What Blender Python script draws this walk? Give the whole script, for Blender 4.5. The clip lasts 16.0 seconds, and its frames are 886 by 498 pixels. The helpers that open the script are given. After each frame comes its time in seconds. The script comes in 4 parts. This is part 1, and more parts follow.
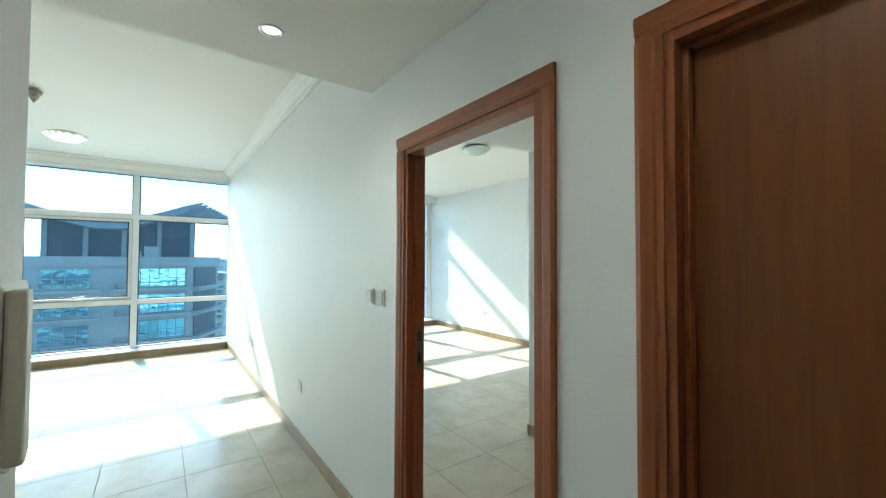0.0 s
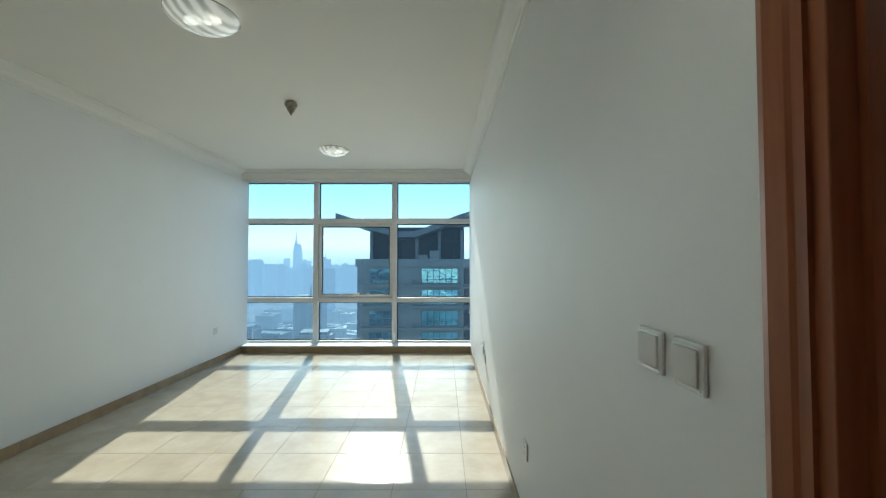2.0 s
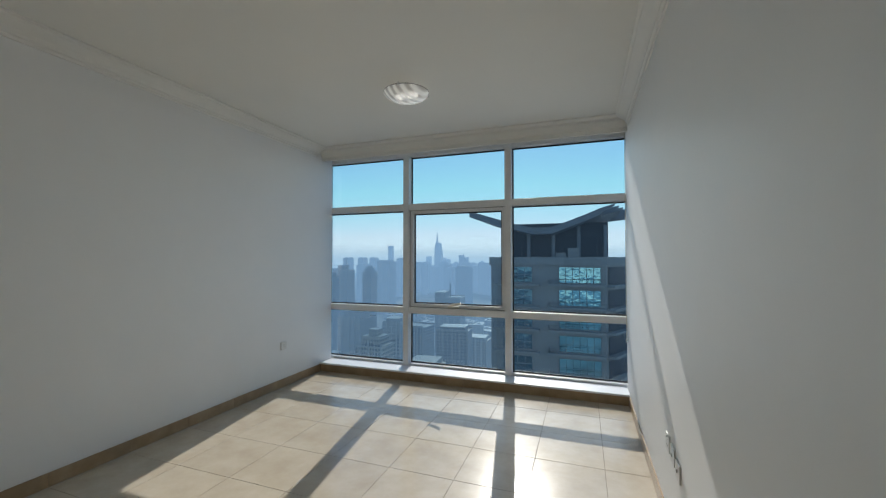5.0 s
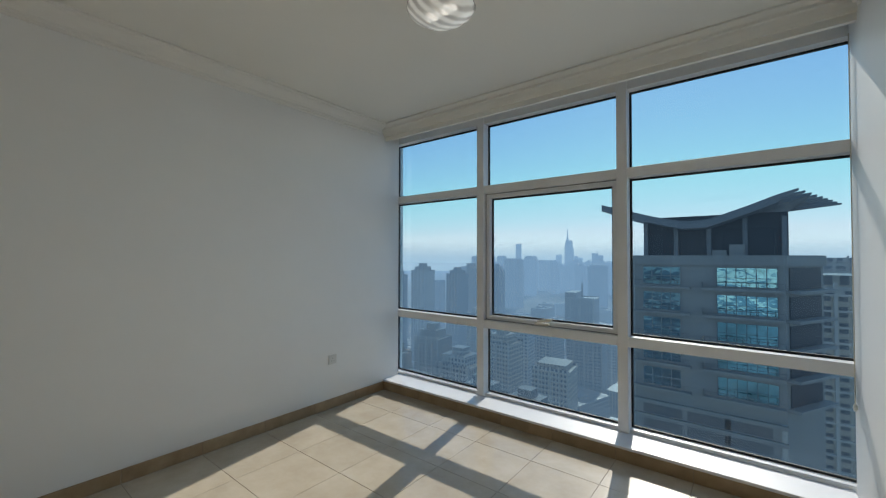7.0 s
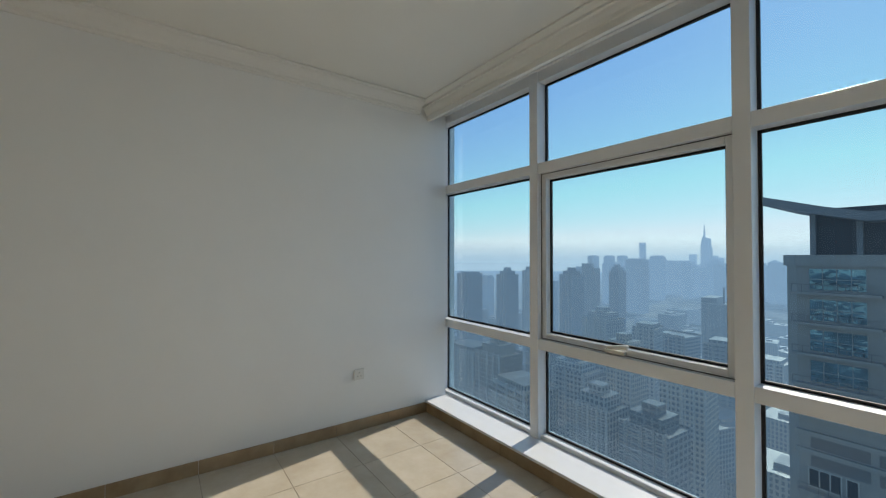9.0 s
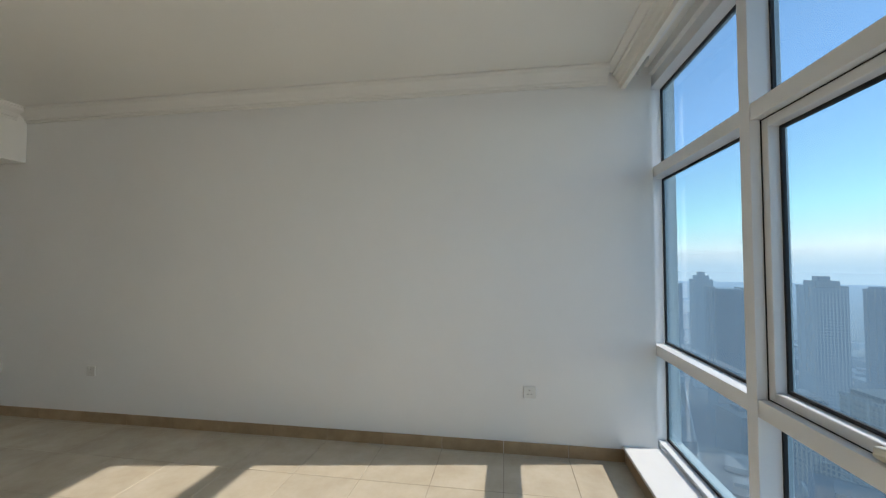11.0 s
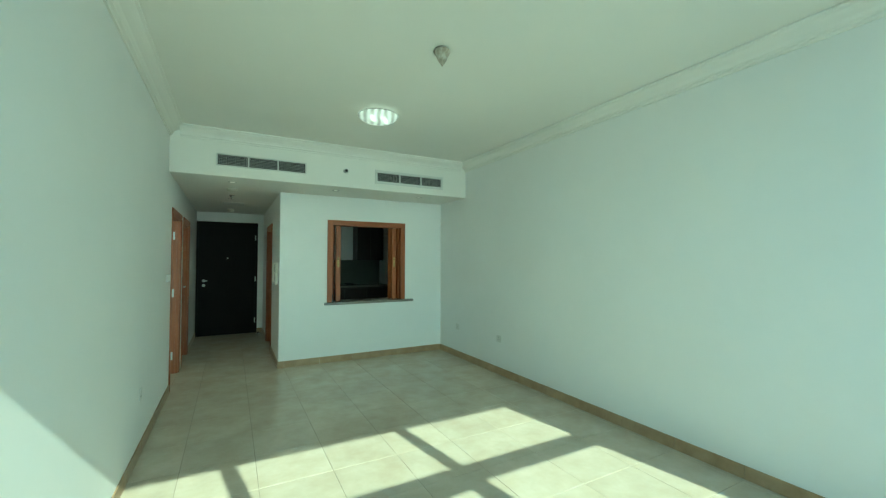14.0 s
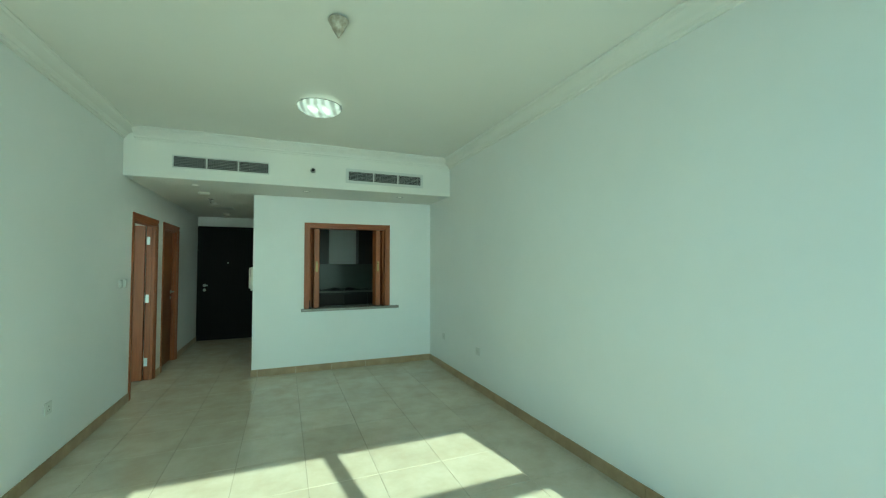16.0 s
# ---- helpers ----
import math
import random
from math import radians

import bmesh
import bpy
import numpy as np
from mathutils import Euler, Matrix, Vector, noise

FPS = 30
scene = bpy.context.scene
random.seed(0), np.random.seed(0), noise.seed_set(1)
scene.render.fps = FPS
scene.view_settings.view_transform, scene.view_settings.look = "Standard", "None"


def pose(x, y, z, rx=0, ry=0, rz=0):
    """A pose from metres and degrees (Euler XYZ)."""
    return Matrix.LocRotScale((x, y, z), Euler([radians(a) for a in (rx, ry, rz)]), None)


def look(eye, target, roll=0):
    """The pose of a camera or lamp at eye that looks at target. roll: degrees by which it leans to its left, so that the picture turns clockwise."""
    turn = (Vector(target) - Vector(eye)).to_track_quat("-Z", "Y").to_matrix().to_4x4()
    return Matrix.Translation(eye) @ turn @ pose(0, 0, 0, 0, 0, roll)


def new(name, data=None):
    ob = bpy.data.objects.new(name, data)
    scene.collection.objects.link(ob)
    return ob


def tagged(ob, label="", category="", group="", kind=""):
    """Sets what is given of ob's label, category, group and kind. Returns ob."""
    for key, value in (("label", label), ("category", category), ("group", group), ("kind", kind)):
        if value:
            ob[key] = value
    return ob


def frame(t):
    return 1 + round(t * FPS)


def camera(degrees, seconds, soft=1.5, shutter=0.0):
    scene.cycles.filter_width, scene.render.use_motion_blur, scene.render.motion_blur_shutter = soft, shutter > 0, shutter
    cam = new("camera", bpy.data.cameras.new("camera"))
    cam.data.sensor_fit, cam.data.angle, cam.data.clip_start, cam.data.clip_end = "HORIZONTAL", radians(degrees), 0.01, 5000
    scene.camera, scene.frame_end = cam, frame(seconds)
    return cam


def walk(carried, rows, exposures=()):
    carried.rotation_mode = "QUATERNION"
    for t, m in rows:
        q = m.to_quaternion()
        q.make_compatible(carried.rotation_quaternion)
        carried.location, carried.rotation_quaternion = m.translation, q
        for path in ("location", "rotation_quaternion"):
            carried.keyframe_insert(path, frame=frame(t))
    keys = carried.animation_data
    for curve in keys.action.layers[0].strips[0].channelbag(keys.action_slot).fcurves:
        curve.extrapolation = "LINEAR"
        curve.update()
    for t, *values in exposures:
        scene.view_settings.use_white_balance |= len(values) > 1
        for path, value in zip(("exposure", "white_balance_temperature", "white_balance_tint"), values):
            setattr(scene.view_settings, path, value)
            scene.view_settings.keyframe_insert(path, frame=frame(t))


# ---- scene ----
cam = camera(96.9, 16.0, soft=1.25)
PATH = [
    (0.0, pose(0.500, 0.240, 1.424, 91.55, -0.26, -35.79)),
    (0.5, pose(0.673, 0.474, 1.420, 91.45, -0.07, -22.96)),
    (1.0, pose(0.799, 0.759, 1.429, 91.50, -0.01, -12.10)),
    (1.5, pose(0.892, 1.030, 1.421, 91.46, -0.10, -4.96)),
    (2.0, pose(0.974, 1.339, 1.413, 91.65, 0.00, -0.03)),
    (2.5, pose(0.996, 1.642, 1.404, 91.41, 0.01, 4.98)),
    (3.0, pose(1.013, 1.973, 1.411, 91.45, -0.06, 8.27)),
    (5.5, pose(0.990, 3.520, 1.410, 91.40, -0.02, 24.00)),
    (6.0, pose(0.992, 3.828, 1.406, 91.48, -0.10, 29.40)),
    (6.5, pose(0.962, 4.157, 1.411, 91.38, -0.15, 34.72)),
    (7.0, pose(0.958, 4.466, 1.410, 91.10, -0.10, 38.10)),
    (7.5, pose(0.950, 4.772, 1.407, 91.29, 0.12, 40.60)),
    (8.0, pose(0.906, 5.018, 1.403, 91.36, 0.18, 43.42)),
    (10.5, pose(0.845, 6.200, 1.412, 91.48, -0.08, 85.25)),
    (11.0, pose(0.836, 6.560, 1.385, 92.15, -0.05, 99.00)),
    (11.5, pose(0.845, 6.705, 1.390, 91.95, -0.15, 109.95)),
    (12.0, pose(0.926, 6.777, 1.411, 91.70, 0.00, 121.61)),
    (12.5, pose(0.972, 6.868, 1.416, 91.70, -0.05, 134.30)),
    (13.0, pose(1.034, 6.959, 1.416, 91.81, -0.21, 145.06)),
    (13.5, pose(0.977, 7.009, 1.415, 91.93, -0.14, 150.37)),
    (14.0, pose(0.834, 6.977, 1.418, 91.65, -0.10, 151.66)),
    (14.5, pose(0.647, 6.950, 1.418, 91.59, -0.08, 152.12)),
    (15.0, pose(0.425, 6.968, 1.427, 91.91, 0.04, 152.89)),
    (15.5, pose(0.165, 6.985, 1.420, 92.10, 0.11, 155.15)),
    (16.0, pose(-0.092, 6.949, 1.429, 92.11, 0.13, 157.95)),
]
EXPOSURES = [
    (0.0, 2.33, 5950, -8), (0.5, 1.9, 6050, -16), (1.0, 1.64, 6200, -22), (1.5, 1.4, 6150, -14), (2.0, 1.18, 6350, -2), (3.0, 0.88, 6600, 7), (5.5, 0.52, 6500, 9), (8.0, 0.56, 6900, 8),
    (10.5, 0.9, 7000, 11), (11.5, 1.2, 6850, 8), (12.1, 1.48, 6550, 0), (12.6, 1.58, 6050, -12), (13.2, 1.68, 5850, -24), (14.0, 1.76, 5900, -38), (16.0, 1.74, 5900, -38),
]
walk(cam, PATH, EXPOSURES)

# ---- world and sun ----
SUN_AZ, SUN_EL = radians(9.4), radians(34.4)
world = bpy.data.worlds.new("world")
scene.world = world
world.use_nodes = True
wn = world.node_tree
sky = wn.nodes.new("ShaderNodeTexSky")
sky.sky_type, sky.sun_disc = "NISHITA", False
sky.sun_elevation, sky.sun_rotation = SUN_EL, -SUN_AZ
sky.altitude, sky.air_density, sky.dust_density, sky.ozone_density = 200, 0.75, 0.05, 3.0
cool = wn.nodes.new("ShaderNodeMix")
cool.data_type, cool.blend_type = "RGBA", "ADD"
cool.inputs["Factor"].default_value = 1.0
cool.inputs["B"].default_value = (0.75, 1.22, 1.85, 1)
wn.links.new(sky.outputs[0], cool.inputs["A"])
veil = wn.nodes.new("ShaderNodeMix")
veil.data_type, veil.blend_type = "RGBA", "DARKEN"
veil.inputs["Factor"].default_value = 0.85
veil.inputs["B"].default_value = (7.3, 6.7, 7.0, 1)
wn.links.new(cool.outputs["Result"], veil.inputs["A"])
wn.links.new(veil.outputs["Result"], wn.nodes["Background"].inputs[0])
wn.nodes["Background"].inputs[1].default_value = 0.15
sun = new("sun", bpy.data.lights.new("sun", "SUN"))
sun.data.energy, sun.data.angle, sun.data.color = 2.5, radians(0.5), (1.0, 0.96, 0.90)
sun.matrix_world = look((-math.sin(SUN_AZ), math.cos(SUN_AZ), math.tan(SUN_EL)), (0, 0, 0))

# daylight of the bright hazy sky, standing in the two window openings
for lx, lw in ((-0.36, 3.4), (3.47, 3.6)):
    daylight = new("window_daylight", bpy.data.lights.new("window_daylight", "AREA"))
    daylight.data.shape, daylight.data.size, daylight.data.size_y = "RECTANGLE", lw, 2.4
    daylight.data.energy, daylight.data.color, daylight.data.spread = 5.8, (0.96, 0.975, 0.965), radians(90)
    daylight.matrix_world = look((lx, 7.585, 1.42), (lx, 0.0, 1.42))

# ---- plan, in metres ----
XL, XR = -2.13, 1.405          # living room side walls
YW, YG = 7.60, 7.70            # inner face of the window frame, glass
YC = 7.38                      # kerb below the window
YH, YBEAM, YF = 1.398, 2.165, -1.564  # hatch wall, beam face, entrance wall
XC = 0.272                     # corridor side of the kitchen wall
H, HB = 2.80, 2.316
BX0, BX1, BY = 1.500, 5.47, 2.455     # bedroom
NX = 2.97                      # end of the bedroom's entrance nook
TH = 0.14


# ---- building helpers ----
def material(name, color, rough=0.5, metal=0.0, vary=0.0, scale=6.0, bump=0.0, bump_scale=80.0, color2=None, spec=0.5, random=0.0, coat=0.0, placed=False, bump_depth=0.01):
    m = bpy.data.materials.new(name)
    m.use_nodes = True
    nt = m.node_tree
    b = nt.nodes["Principled BSDF"]
    b.inputs["Roughness"].default_value, b.inputs["Metallic"].default_value = rough, metal
    b.inputs["Specular IOR Level"].default_value, b.inputs["Coat Weight"].default_value = spec, coat
    tc = nt.nodes.new("ShaderNodeTexCoord")
    where = nt.nodes.new("ShaderNodeNewGeometry").outputs["Position"] if placed else tc.outputs["Object"]
    out = None
    if vary or color2:
        no = nt.nodes.new("ShaderNodeTexNoise")
        no.inputs["Scale"].default_value, no.inputs["Detail"].default_value, no.inputs["Roughness"].default_value = scale, 8, 0.62
        nt.links.new(where, no.inputs["Vector"])
        ramp = nt.nodes.new("ShaderNodeValToRGB")
        c2 = color2 or tuple(c * (1 - vary) for c in color)
        ramp.color_ramp.elements[0].color, ramp.color_ramp.elements[1].color = (*c2, 1), (*color, 1)
        ramp.color_ramp.elements[0].position, ramp.color_ramp.elements[1].position = 0.33, 0.66
        nt.links.new(no.outputs["Fac"], ramp.inputs["Fac"])
        out = ramp.outputs["Color"]
        rr = nt.nodes.new("ShaderNodeMapRange")
        rr.inputs["To Min"].default_value, rr.inputs["To Max"].default_value = rough * 0.85, min(1, rough * 1.15)
        nt.links.new(no.outputs["Fac"], rr.inputs["Value"])
        nt.links.new(rr.outputs[0], b.inputs["Roughness"])
    if random:
        hs = nt.nodes.new("ShaderNodeHueSaturation")
        oi = nt.nodes.new("ShaderNodeObjectInfo")
        mr = nt.nodes.new("ShaderNodeMapRange")
        mr.inputs["To Min"].default_value, mr.inputs["To Max"].default_value = 1 - random, 1 + random
        nt.links.new(oi.outputs["Random"], mr.inputs["Value"])
        nt.links.new(mr.outputs[0], hs.inputs["Value"])
        if out:
            nt.links.new(out, hs.inputs["Color"])
        else:
            hs.inputs["Color"].default_value = (*color, 1)
        out = hs.outputs["Color"]
    if out:
        nt.links.new(out, b.inputs["Base Color"])
    else:
        b.inputs["Base Color"].default_value = (*color, 1)
    if bump:
        n2 = nt.nodes.new("ShaderNodeTexNoise")
        n2.inputs["Scale"].default_value, n2.inputs["Detail"].default_value = bump_scale, 4
        nt.links.new(where, n2.inputs["Vector"])
        bp = nt.nodes.new("ShaderNodeBump")
        bp.inputs["Strength"].default_value, bp.inputs["Distance"].default_value = bump, bump_depth
        nt.links.new(n2.outputs["Fac"], bp.inputs["Height"])
        nt.links.new(bp.outputs["Normal"], b.inputs["Normal"])
    return m


def wood(name, light, dark, rough, axis="Z", spec=0.4):
    m = material(name, light, rough, spec=spec)
    nt = m.node_tree
    b = nt.nodes["Principled BSDF"]
    tc = nt.nodes["Texture Coordinate"]
    mp = nt.nodes.new("ShaderNodeMapping")
    mp.inputs["Scale"].default_value = {"Z": (22, 22, 1.3), "X": (1.3, 22, 22), "Y": (22, 1.3, 22)}[axis]
    no = nt.nodes.new("ShaderNodeTexNoise")
    no.inputs["Scale"].default_value, no.inputs["Detail"].default_value, no.inputs["Distortion"].default_value = 2.2, 8, 0.6
    ramp = nt.nodes.new("ShaderNodeValToRGB")
    ramp.color_ramp.elements[0].color, ramp.color_ramp.elements[1].color = (*dark, 1), (*light, 1)
    ramp.color_ramp.elements[0].position, ramp.color_ramp.elements[1].position = 0.3, 0.7
    nt.links.new(tc.outputs["Object"], mp.inputs["Vector"])
    nt.links.new(mp.outputs[0], no.inputs["Vector"])
    nt.links.new(no.outputs["Fac"], ramp.inputs["Fac"])
    nt.links.new(ramp.outputs[0], b.inputs["Base Color"])
    return m


def glass_material(name, tint, gloss):
    m = bpy.data.materials.new(name)
    m.use_nodes = True
    nt = m.node_tree
    nt.nodes.remove(nt.nodes["Principled BSDF"])
    tr, gl, mx = nt.nodes.new("ShaderNodeBsdfTransparent"), nt.nodes.new("ShaderNodeBsdfGlossy"), nt.nodes.new("ShaderNodeMixShader")
    fr = nt.nodes.new("ShaderNodeLayerWeight")
    fr.inputs["Blend"].default_value = 0.15
    ml = nt.nodes.new("ShaderNodeMath")
    ml.operation = "MULTIPLY_ADD"
    ml.inputs[1].default_value, ml.inputs[2].default_value = gloss, 0.015
    nt.links.new(fr.outputs["Facing"], ml.inputs[0])
    tr.inputs[0].default_value = (*tint, 1)
    gl.inputs["Roughness"].default_value = 0.0
    nt.links.new(ml.outputs[0], mx.inputs[0])
    nt.links.new(tr.outputs[0], mx.inputs[1])
    nt.links.new(gl.outputs[0], mx.inputs[2])
    nt.links.new(mx.outputs[0], nt.nodes["Material Output"].inputs[0])
    return m


def glow(name, color, strength):
    m = bpy.data.materials.new(name)
    m.use_nodes = True
    b = m.node_tree.nodes["Principled BSDF"]
    b.inputs["Base Color"].default_value = (0.8, 0.8, 0.8, 1)
    b.inputs["Emission Color"].default_value, b.inputs["Emission Strength"].default_value = (*color, 1), strength
    return m


def cubes(boxes, bevel=0.0):
    """One bmesh of boxes given as (low corner, high corner)."""
    bm = bmesh.new()
    for a, b in boxes:
        vs = bmesh.ops.create_cube(bm, size=1)["verts"]
        for v in vs:
            v.co = [a[i] + (v.co[i] + 0.5) * (b[i] - a[i]) for i in range(3)]
    if bevel:
        bmesh.ops.bevel(bm, geom=bm.edges[:], offset=bevel, segments=2, affect="EDGES", profile=0.5)
    return bm


def prism(poly, lo, hi, axis="x", bevel=0.0):
    """A closed outline drawn out along an axis. The outline's pairs are the two other axes in order."""
    bm = bmesh.new()
    def put(p, q):
        return {"x": (q, p[0], p[1]), "y": (p[0], q, p[1]), "z": (p[0], p[1], q)}[axis]
    a, b = [bm.verts.new(put(p, lo)) for p in poly], [bm.verts.new(put(p, hi)) for p in poly]
    bm.faces.new(a)
    bm.faces.new(b[::-1])
    for i in range(len(poly)):
        j = (i + 1) % len(poly)
        bm.faces.new((a[i], b[i], b[j], a[j]))
    bmesh.ops.recalc_face_normals(bm, faces=bm.faces[:])
    if bevel:
        bmesh.ops.bevel(bm, geom=bm.edges[:], offset=bevel, segments=2, affect="EDGES", profile=0.5)
    return bm


def lathe(profile, segments=32, centre=(0, 0, 0)):
    """A turned shape about the z axis from (radius, height) pairs."""
    bm = bmesh.new()
    rings = []
    for r, z in profile:
        if r < 1e-6:
            rings.append([bm.verts.new((centre[0], centre[1], centre[2] + z))])
        else:
            rings.append([bm.verts.new((centre[0] + r * math.cos(2 * math.pi * k / segments), centre[1] + r * math.sin(2 * math.pi * k / segments), centre[2] + z)) for k in range(segments)])
    for a, b in zip(rings, rings[1:]):
        for k in range(segments):
            n = (k + 1) % segments
            if len(a) == 1 and len(b) > 1:
                bm.faces.new((a[0], b[k], b[n]))
            elif len(b) == 1 and len(a) > 1:
                bm.faces.new((a[k], a[n], b[0]))
            elif len(a) > 1:
                bm.faces.new((a[k], a[n], b[n], b[k]))
    bmesh.ops.recalc_face_normals(bm, faces=bm.faces[:])
    for f in bm.faces:
        f.smooth = True
    return bm


def turned(bm, m):
    bmesh.ops.transform(bm, matrix=m, verts=bm.verts[:])
    return bm


def join(*bms):
    out = bmesh.new()
    for bm in bms:
        me = bpy.data.meshes.new("tmp")
        bm.to_mesh(me)
        bm.free()
        out.from_mesh(me)
        bpy.data.meshes.remove(me)
    return out


def part(name, bm, mat, parent=None, label=""):
    me = bpy.data.meshes.new(name)
    bm.to_mesh(me)
    bm.free()
    me.materials.append(mat)
    ob = new(name, me)
    if parent:
        ob.parent = parent
    return tagged(ob, label)


def thing(name, label, category, group="", at=(0, 0, 0)):
    ob = tagged(new(name), label, category, group)
    ob.location = at
    return ob


def structure(name, bm, mat, label, category):
    return tagged(part(name, bm, mat), label, category, kind="structure")


# ---- materials ----
PAINT = material("white_wall_paint", (0.80, 0.80, 0.785), 0.55, vary=0.035, scale=1.3, bump=0.04, bump_scale=260)
CEIL = material("white_ceiling_paint", (0.79, 0.775, 0.725), 0.7, vary=0.03, scale=1.0, bump=0.03, bump_scale=200)
PLASTER = material("white_moulding", (0.78, 0.765, 0.72), 0.65, vary=0.03, scale=3)
TILE = material("cream_floor_tile", (0.55, 0.495, 0.40), 0.17, scale=4.0, color2=(0.465, 0.40, 0.305), random=0.035, placed=True, spec=0.4)
GROUT = material("grout", (0.25, 0.22, 0.175), 0.9)
SKIRT = material("tan_skirting_tile", (0.40, 0.29, 0.175), 0.35, color2=(0.30, 0.205, 0.115), scale=7, random=0.06, placed=True)
ALU = material("white_powder_coat", (0.78, 0.79, 0.80), 0.35, vary=0.03, scale=5)
SEAL = material("black_rubber_seal", (0.012, 0.012, 0.013), 0.6)
GLASS = glass_material("tinted_window_glass", (0.61, 0.71, 0.745), 0.35)
WOOD = wood("red_brown_wood", (0.31, 0.098, 0.034), (0.215, 0.061, 0.020), 0.42)
WOODX = wood("red_brown_wood_across", (0.31, 0.098, 0.034), (0.215, 0.061, 0.020), 0.42, "X")
WOODY = wood("red_brown_wood_head", (0.31, 0.098, 0.034), (0.215, 0.061, 0.020), 0.42, "Y")
LEAF = wood("warm_brown_veneer", (0.20, 0.068, 0.018), (0.155, 0.048, 0.012), 0.45)
BLACKDOOR = wood("near_black_veneer", (0.010, 0.009, 0.010), (0.007, 0.0065, 0.007), 0.6, "Z", 0.12)
STEEL = material("brushed_steel", (0.55, 0.55, 0.53), 0.4, 1.0, vary=0.1, scale=40)
STRIKE = material("tarnished_steel", (0.16, 0.15, 0.13), 0.5, 1.0, vary=0.2, scale=40)
BRASS = material("brass", (0.36, 0.25, 0.11), 0.4, 1.0, vary=0.15, scale=40)
PLASTIC = material("white_plastic", (0.66, 0.66, 0.63), 0.35, vary=0.02, scale=8)
CREAM = material("cream_plastic", (0.66, 0.63, 0.54), 0.4, vary=0.05, scale=8)
GRIMY = material("grimy_cream_film", (0.50, 0.46, 0.38), 0.5, color2=(0.24, 0.20, 0.15), scale=38)
CHROME = material("chrome", (0.62, 0.62, 0.62), 0.12, 1.0, vary=0.05, scale=30)
GRILLE = material("grey_white_grille", (0.42, 0.42, 0.41), 0.5, vary=0.1, scale=20)
DARK = material("dark_slot", (0.02, 0.02, 0.02), 0.7)
SCREEN = material("grey_screen", (0.10, 0.11, 0.11), 0.12)
GRANITE = material("grey_granite", (0.30, 0.28, 0.26), 0.25, color2=(0.13, 0.115, 0.105), scale=120)
FROST = material("frosted_glass", (0.62, 0.72, 0.66), 0.25, vary=0.03)
CABINET = material("dark_cabinet_laminate", (0.02, 0.013, 0.01), 0.4, vary=0.2, scale=10)
KTILE = material("pale_wall_tile", (0.09, 0.105, 0.085), 0.3, vary=0.08, scale=5)
HOB = material("black_enamel", (0.012, 0.012, 0.012), 0.2)


def striped_glass():
    """Thin clear glass with a soft brushed white swirl."""
    m = material("striped_lamp_glass", (0.86, 0.87, 0.84), 0.15)
    nt = m.node_tree
    b = nt.nodes["Principled BSDF"]
    tc = nt.nodes["Texture Coordinate"]
    mp = nt.nodes.new("ShaderNodeMapping")
    mp.inputs["Rotation"].default_value = (0, 0, radians(14))
    wv = nt.nodes.new("ShaderNodeTexWave")
    wv.inputs["Scale"].default_value, wv.inputs["Distortion"].default_value = 5.2, 3.6
    wv.inputs["Detail"].default_value, wv.inputs["Detail Scale"].default_value = 3.0, 0.5
    ramp = nt.nodes.new("ShaderNodeValToRGB")
    ramp.color_ramp.elements[0].color, ramp.color_ramp.elements[1].color = (0.50, 0.49, 0.47, 1), (0.90, 0.90, 0.87, 1)
    ramp.color_ramp.elements[0].position, ramp.color_ramp.elements[1].position = 0.1, 0.75
    clear, mx, mr = nt.nodes.new("ShaderNodeBsdfTransparent"), nt.nodes.new("ShaderNodeMixShader"), nt.nodes.new("ShaderNodeMapRange")
    mr.inputs["To Min"].default_value, mr.inputs["To Max"].default_value = 0.30, 0.10
    nt.links.new(tc.outputs["Object"], mp.inputs["Vector"])
    nt.links.new(mp.outputs[0], wv.inputs["Vector"])
    nt.links.new(wv.outputs["Fac"], ramp.inputs["Fac"])
    nt.links.new(wv.outputs["Fac"], mr.inputs["Value"])
    nt.links.new(ramp.outputs[0], b.inputs["Base Color"])
    nt.links.new(ramp.outputs[0], b.inputs["Emission Color"])
    b.inputs["Emission Strength"].default_value = LAMP_GLOW
    nt.links.new(mr.outputs[0], mx.inputs[0])
    nt.links.new(b.outputs[0], mx.inputs[1])
    nt.links.new(clear.outputs[0], mx.inputs[2])
    nt.links.new(mx.outputs[0], nt.nodes["Material Output"].inputs["Surface"])
    return m


LAMP_GLOW, HALL_WATTS = 0.16, 2.9
RIM = material("dark_nickel", (0.20, 0.19, 0.18), 0.35, 1.0, vary=0.1, scale=30)
LAMPGLASS = striped_glass()
BULB = glow("warm_bulb", (1.0, 0.90, 0.76), 0.5)
LAMPBULB = glow("lamp_bulb", (1.0, 0.95, 0.88), 1.1)

# ---- walls ----
def wall(name, boxes, label):
    return structure(name, cubes(boxes), PAINT, label, "wall")


wall("wall_west", [((XL - 0.2, YF - 0.2, -0.02), (XL, YW, H))], "white painted side wall of the living room")
wall("wall_hatch", [((XL, YH - TH, 0), (-1.50, YH, HB)), ((-0.35, YH - TH, 0), (XC, YH, HB)), ((-1.50, YH - TH, 0), (-0.35, YH, 0.79)), ((-1.50, YH - TH, 1.97), (-0.35, YH, HB))], "white wall with a kitchen serving hatch")
wall("wall_kitchen_side", [((XC - TH, 0.26, 0), (XC, YH - TH, HB)), ((XC - TH, -0.56, 2.03), (XC, 0.26, HB)), ((XC - TH, YF, 0), (XC, -0.56, HB))], "white corridor wall with the kitchen doorway")
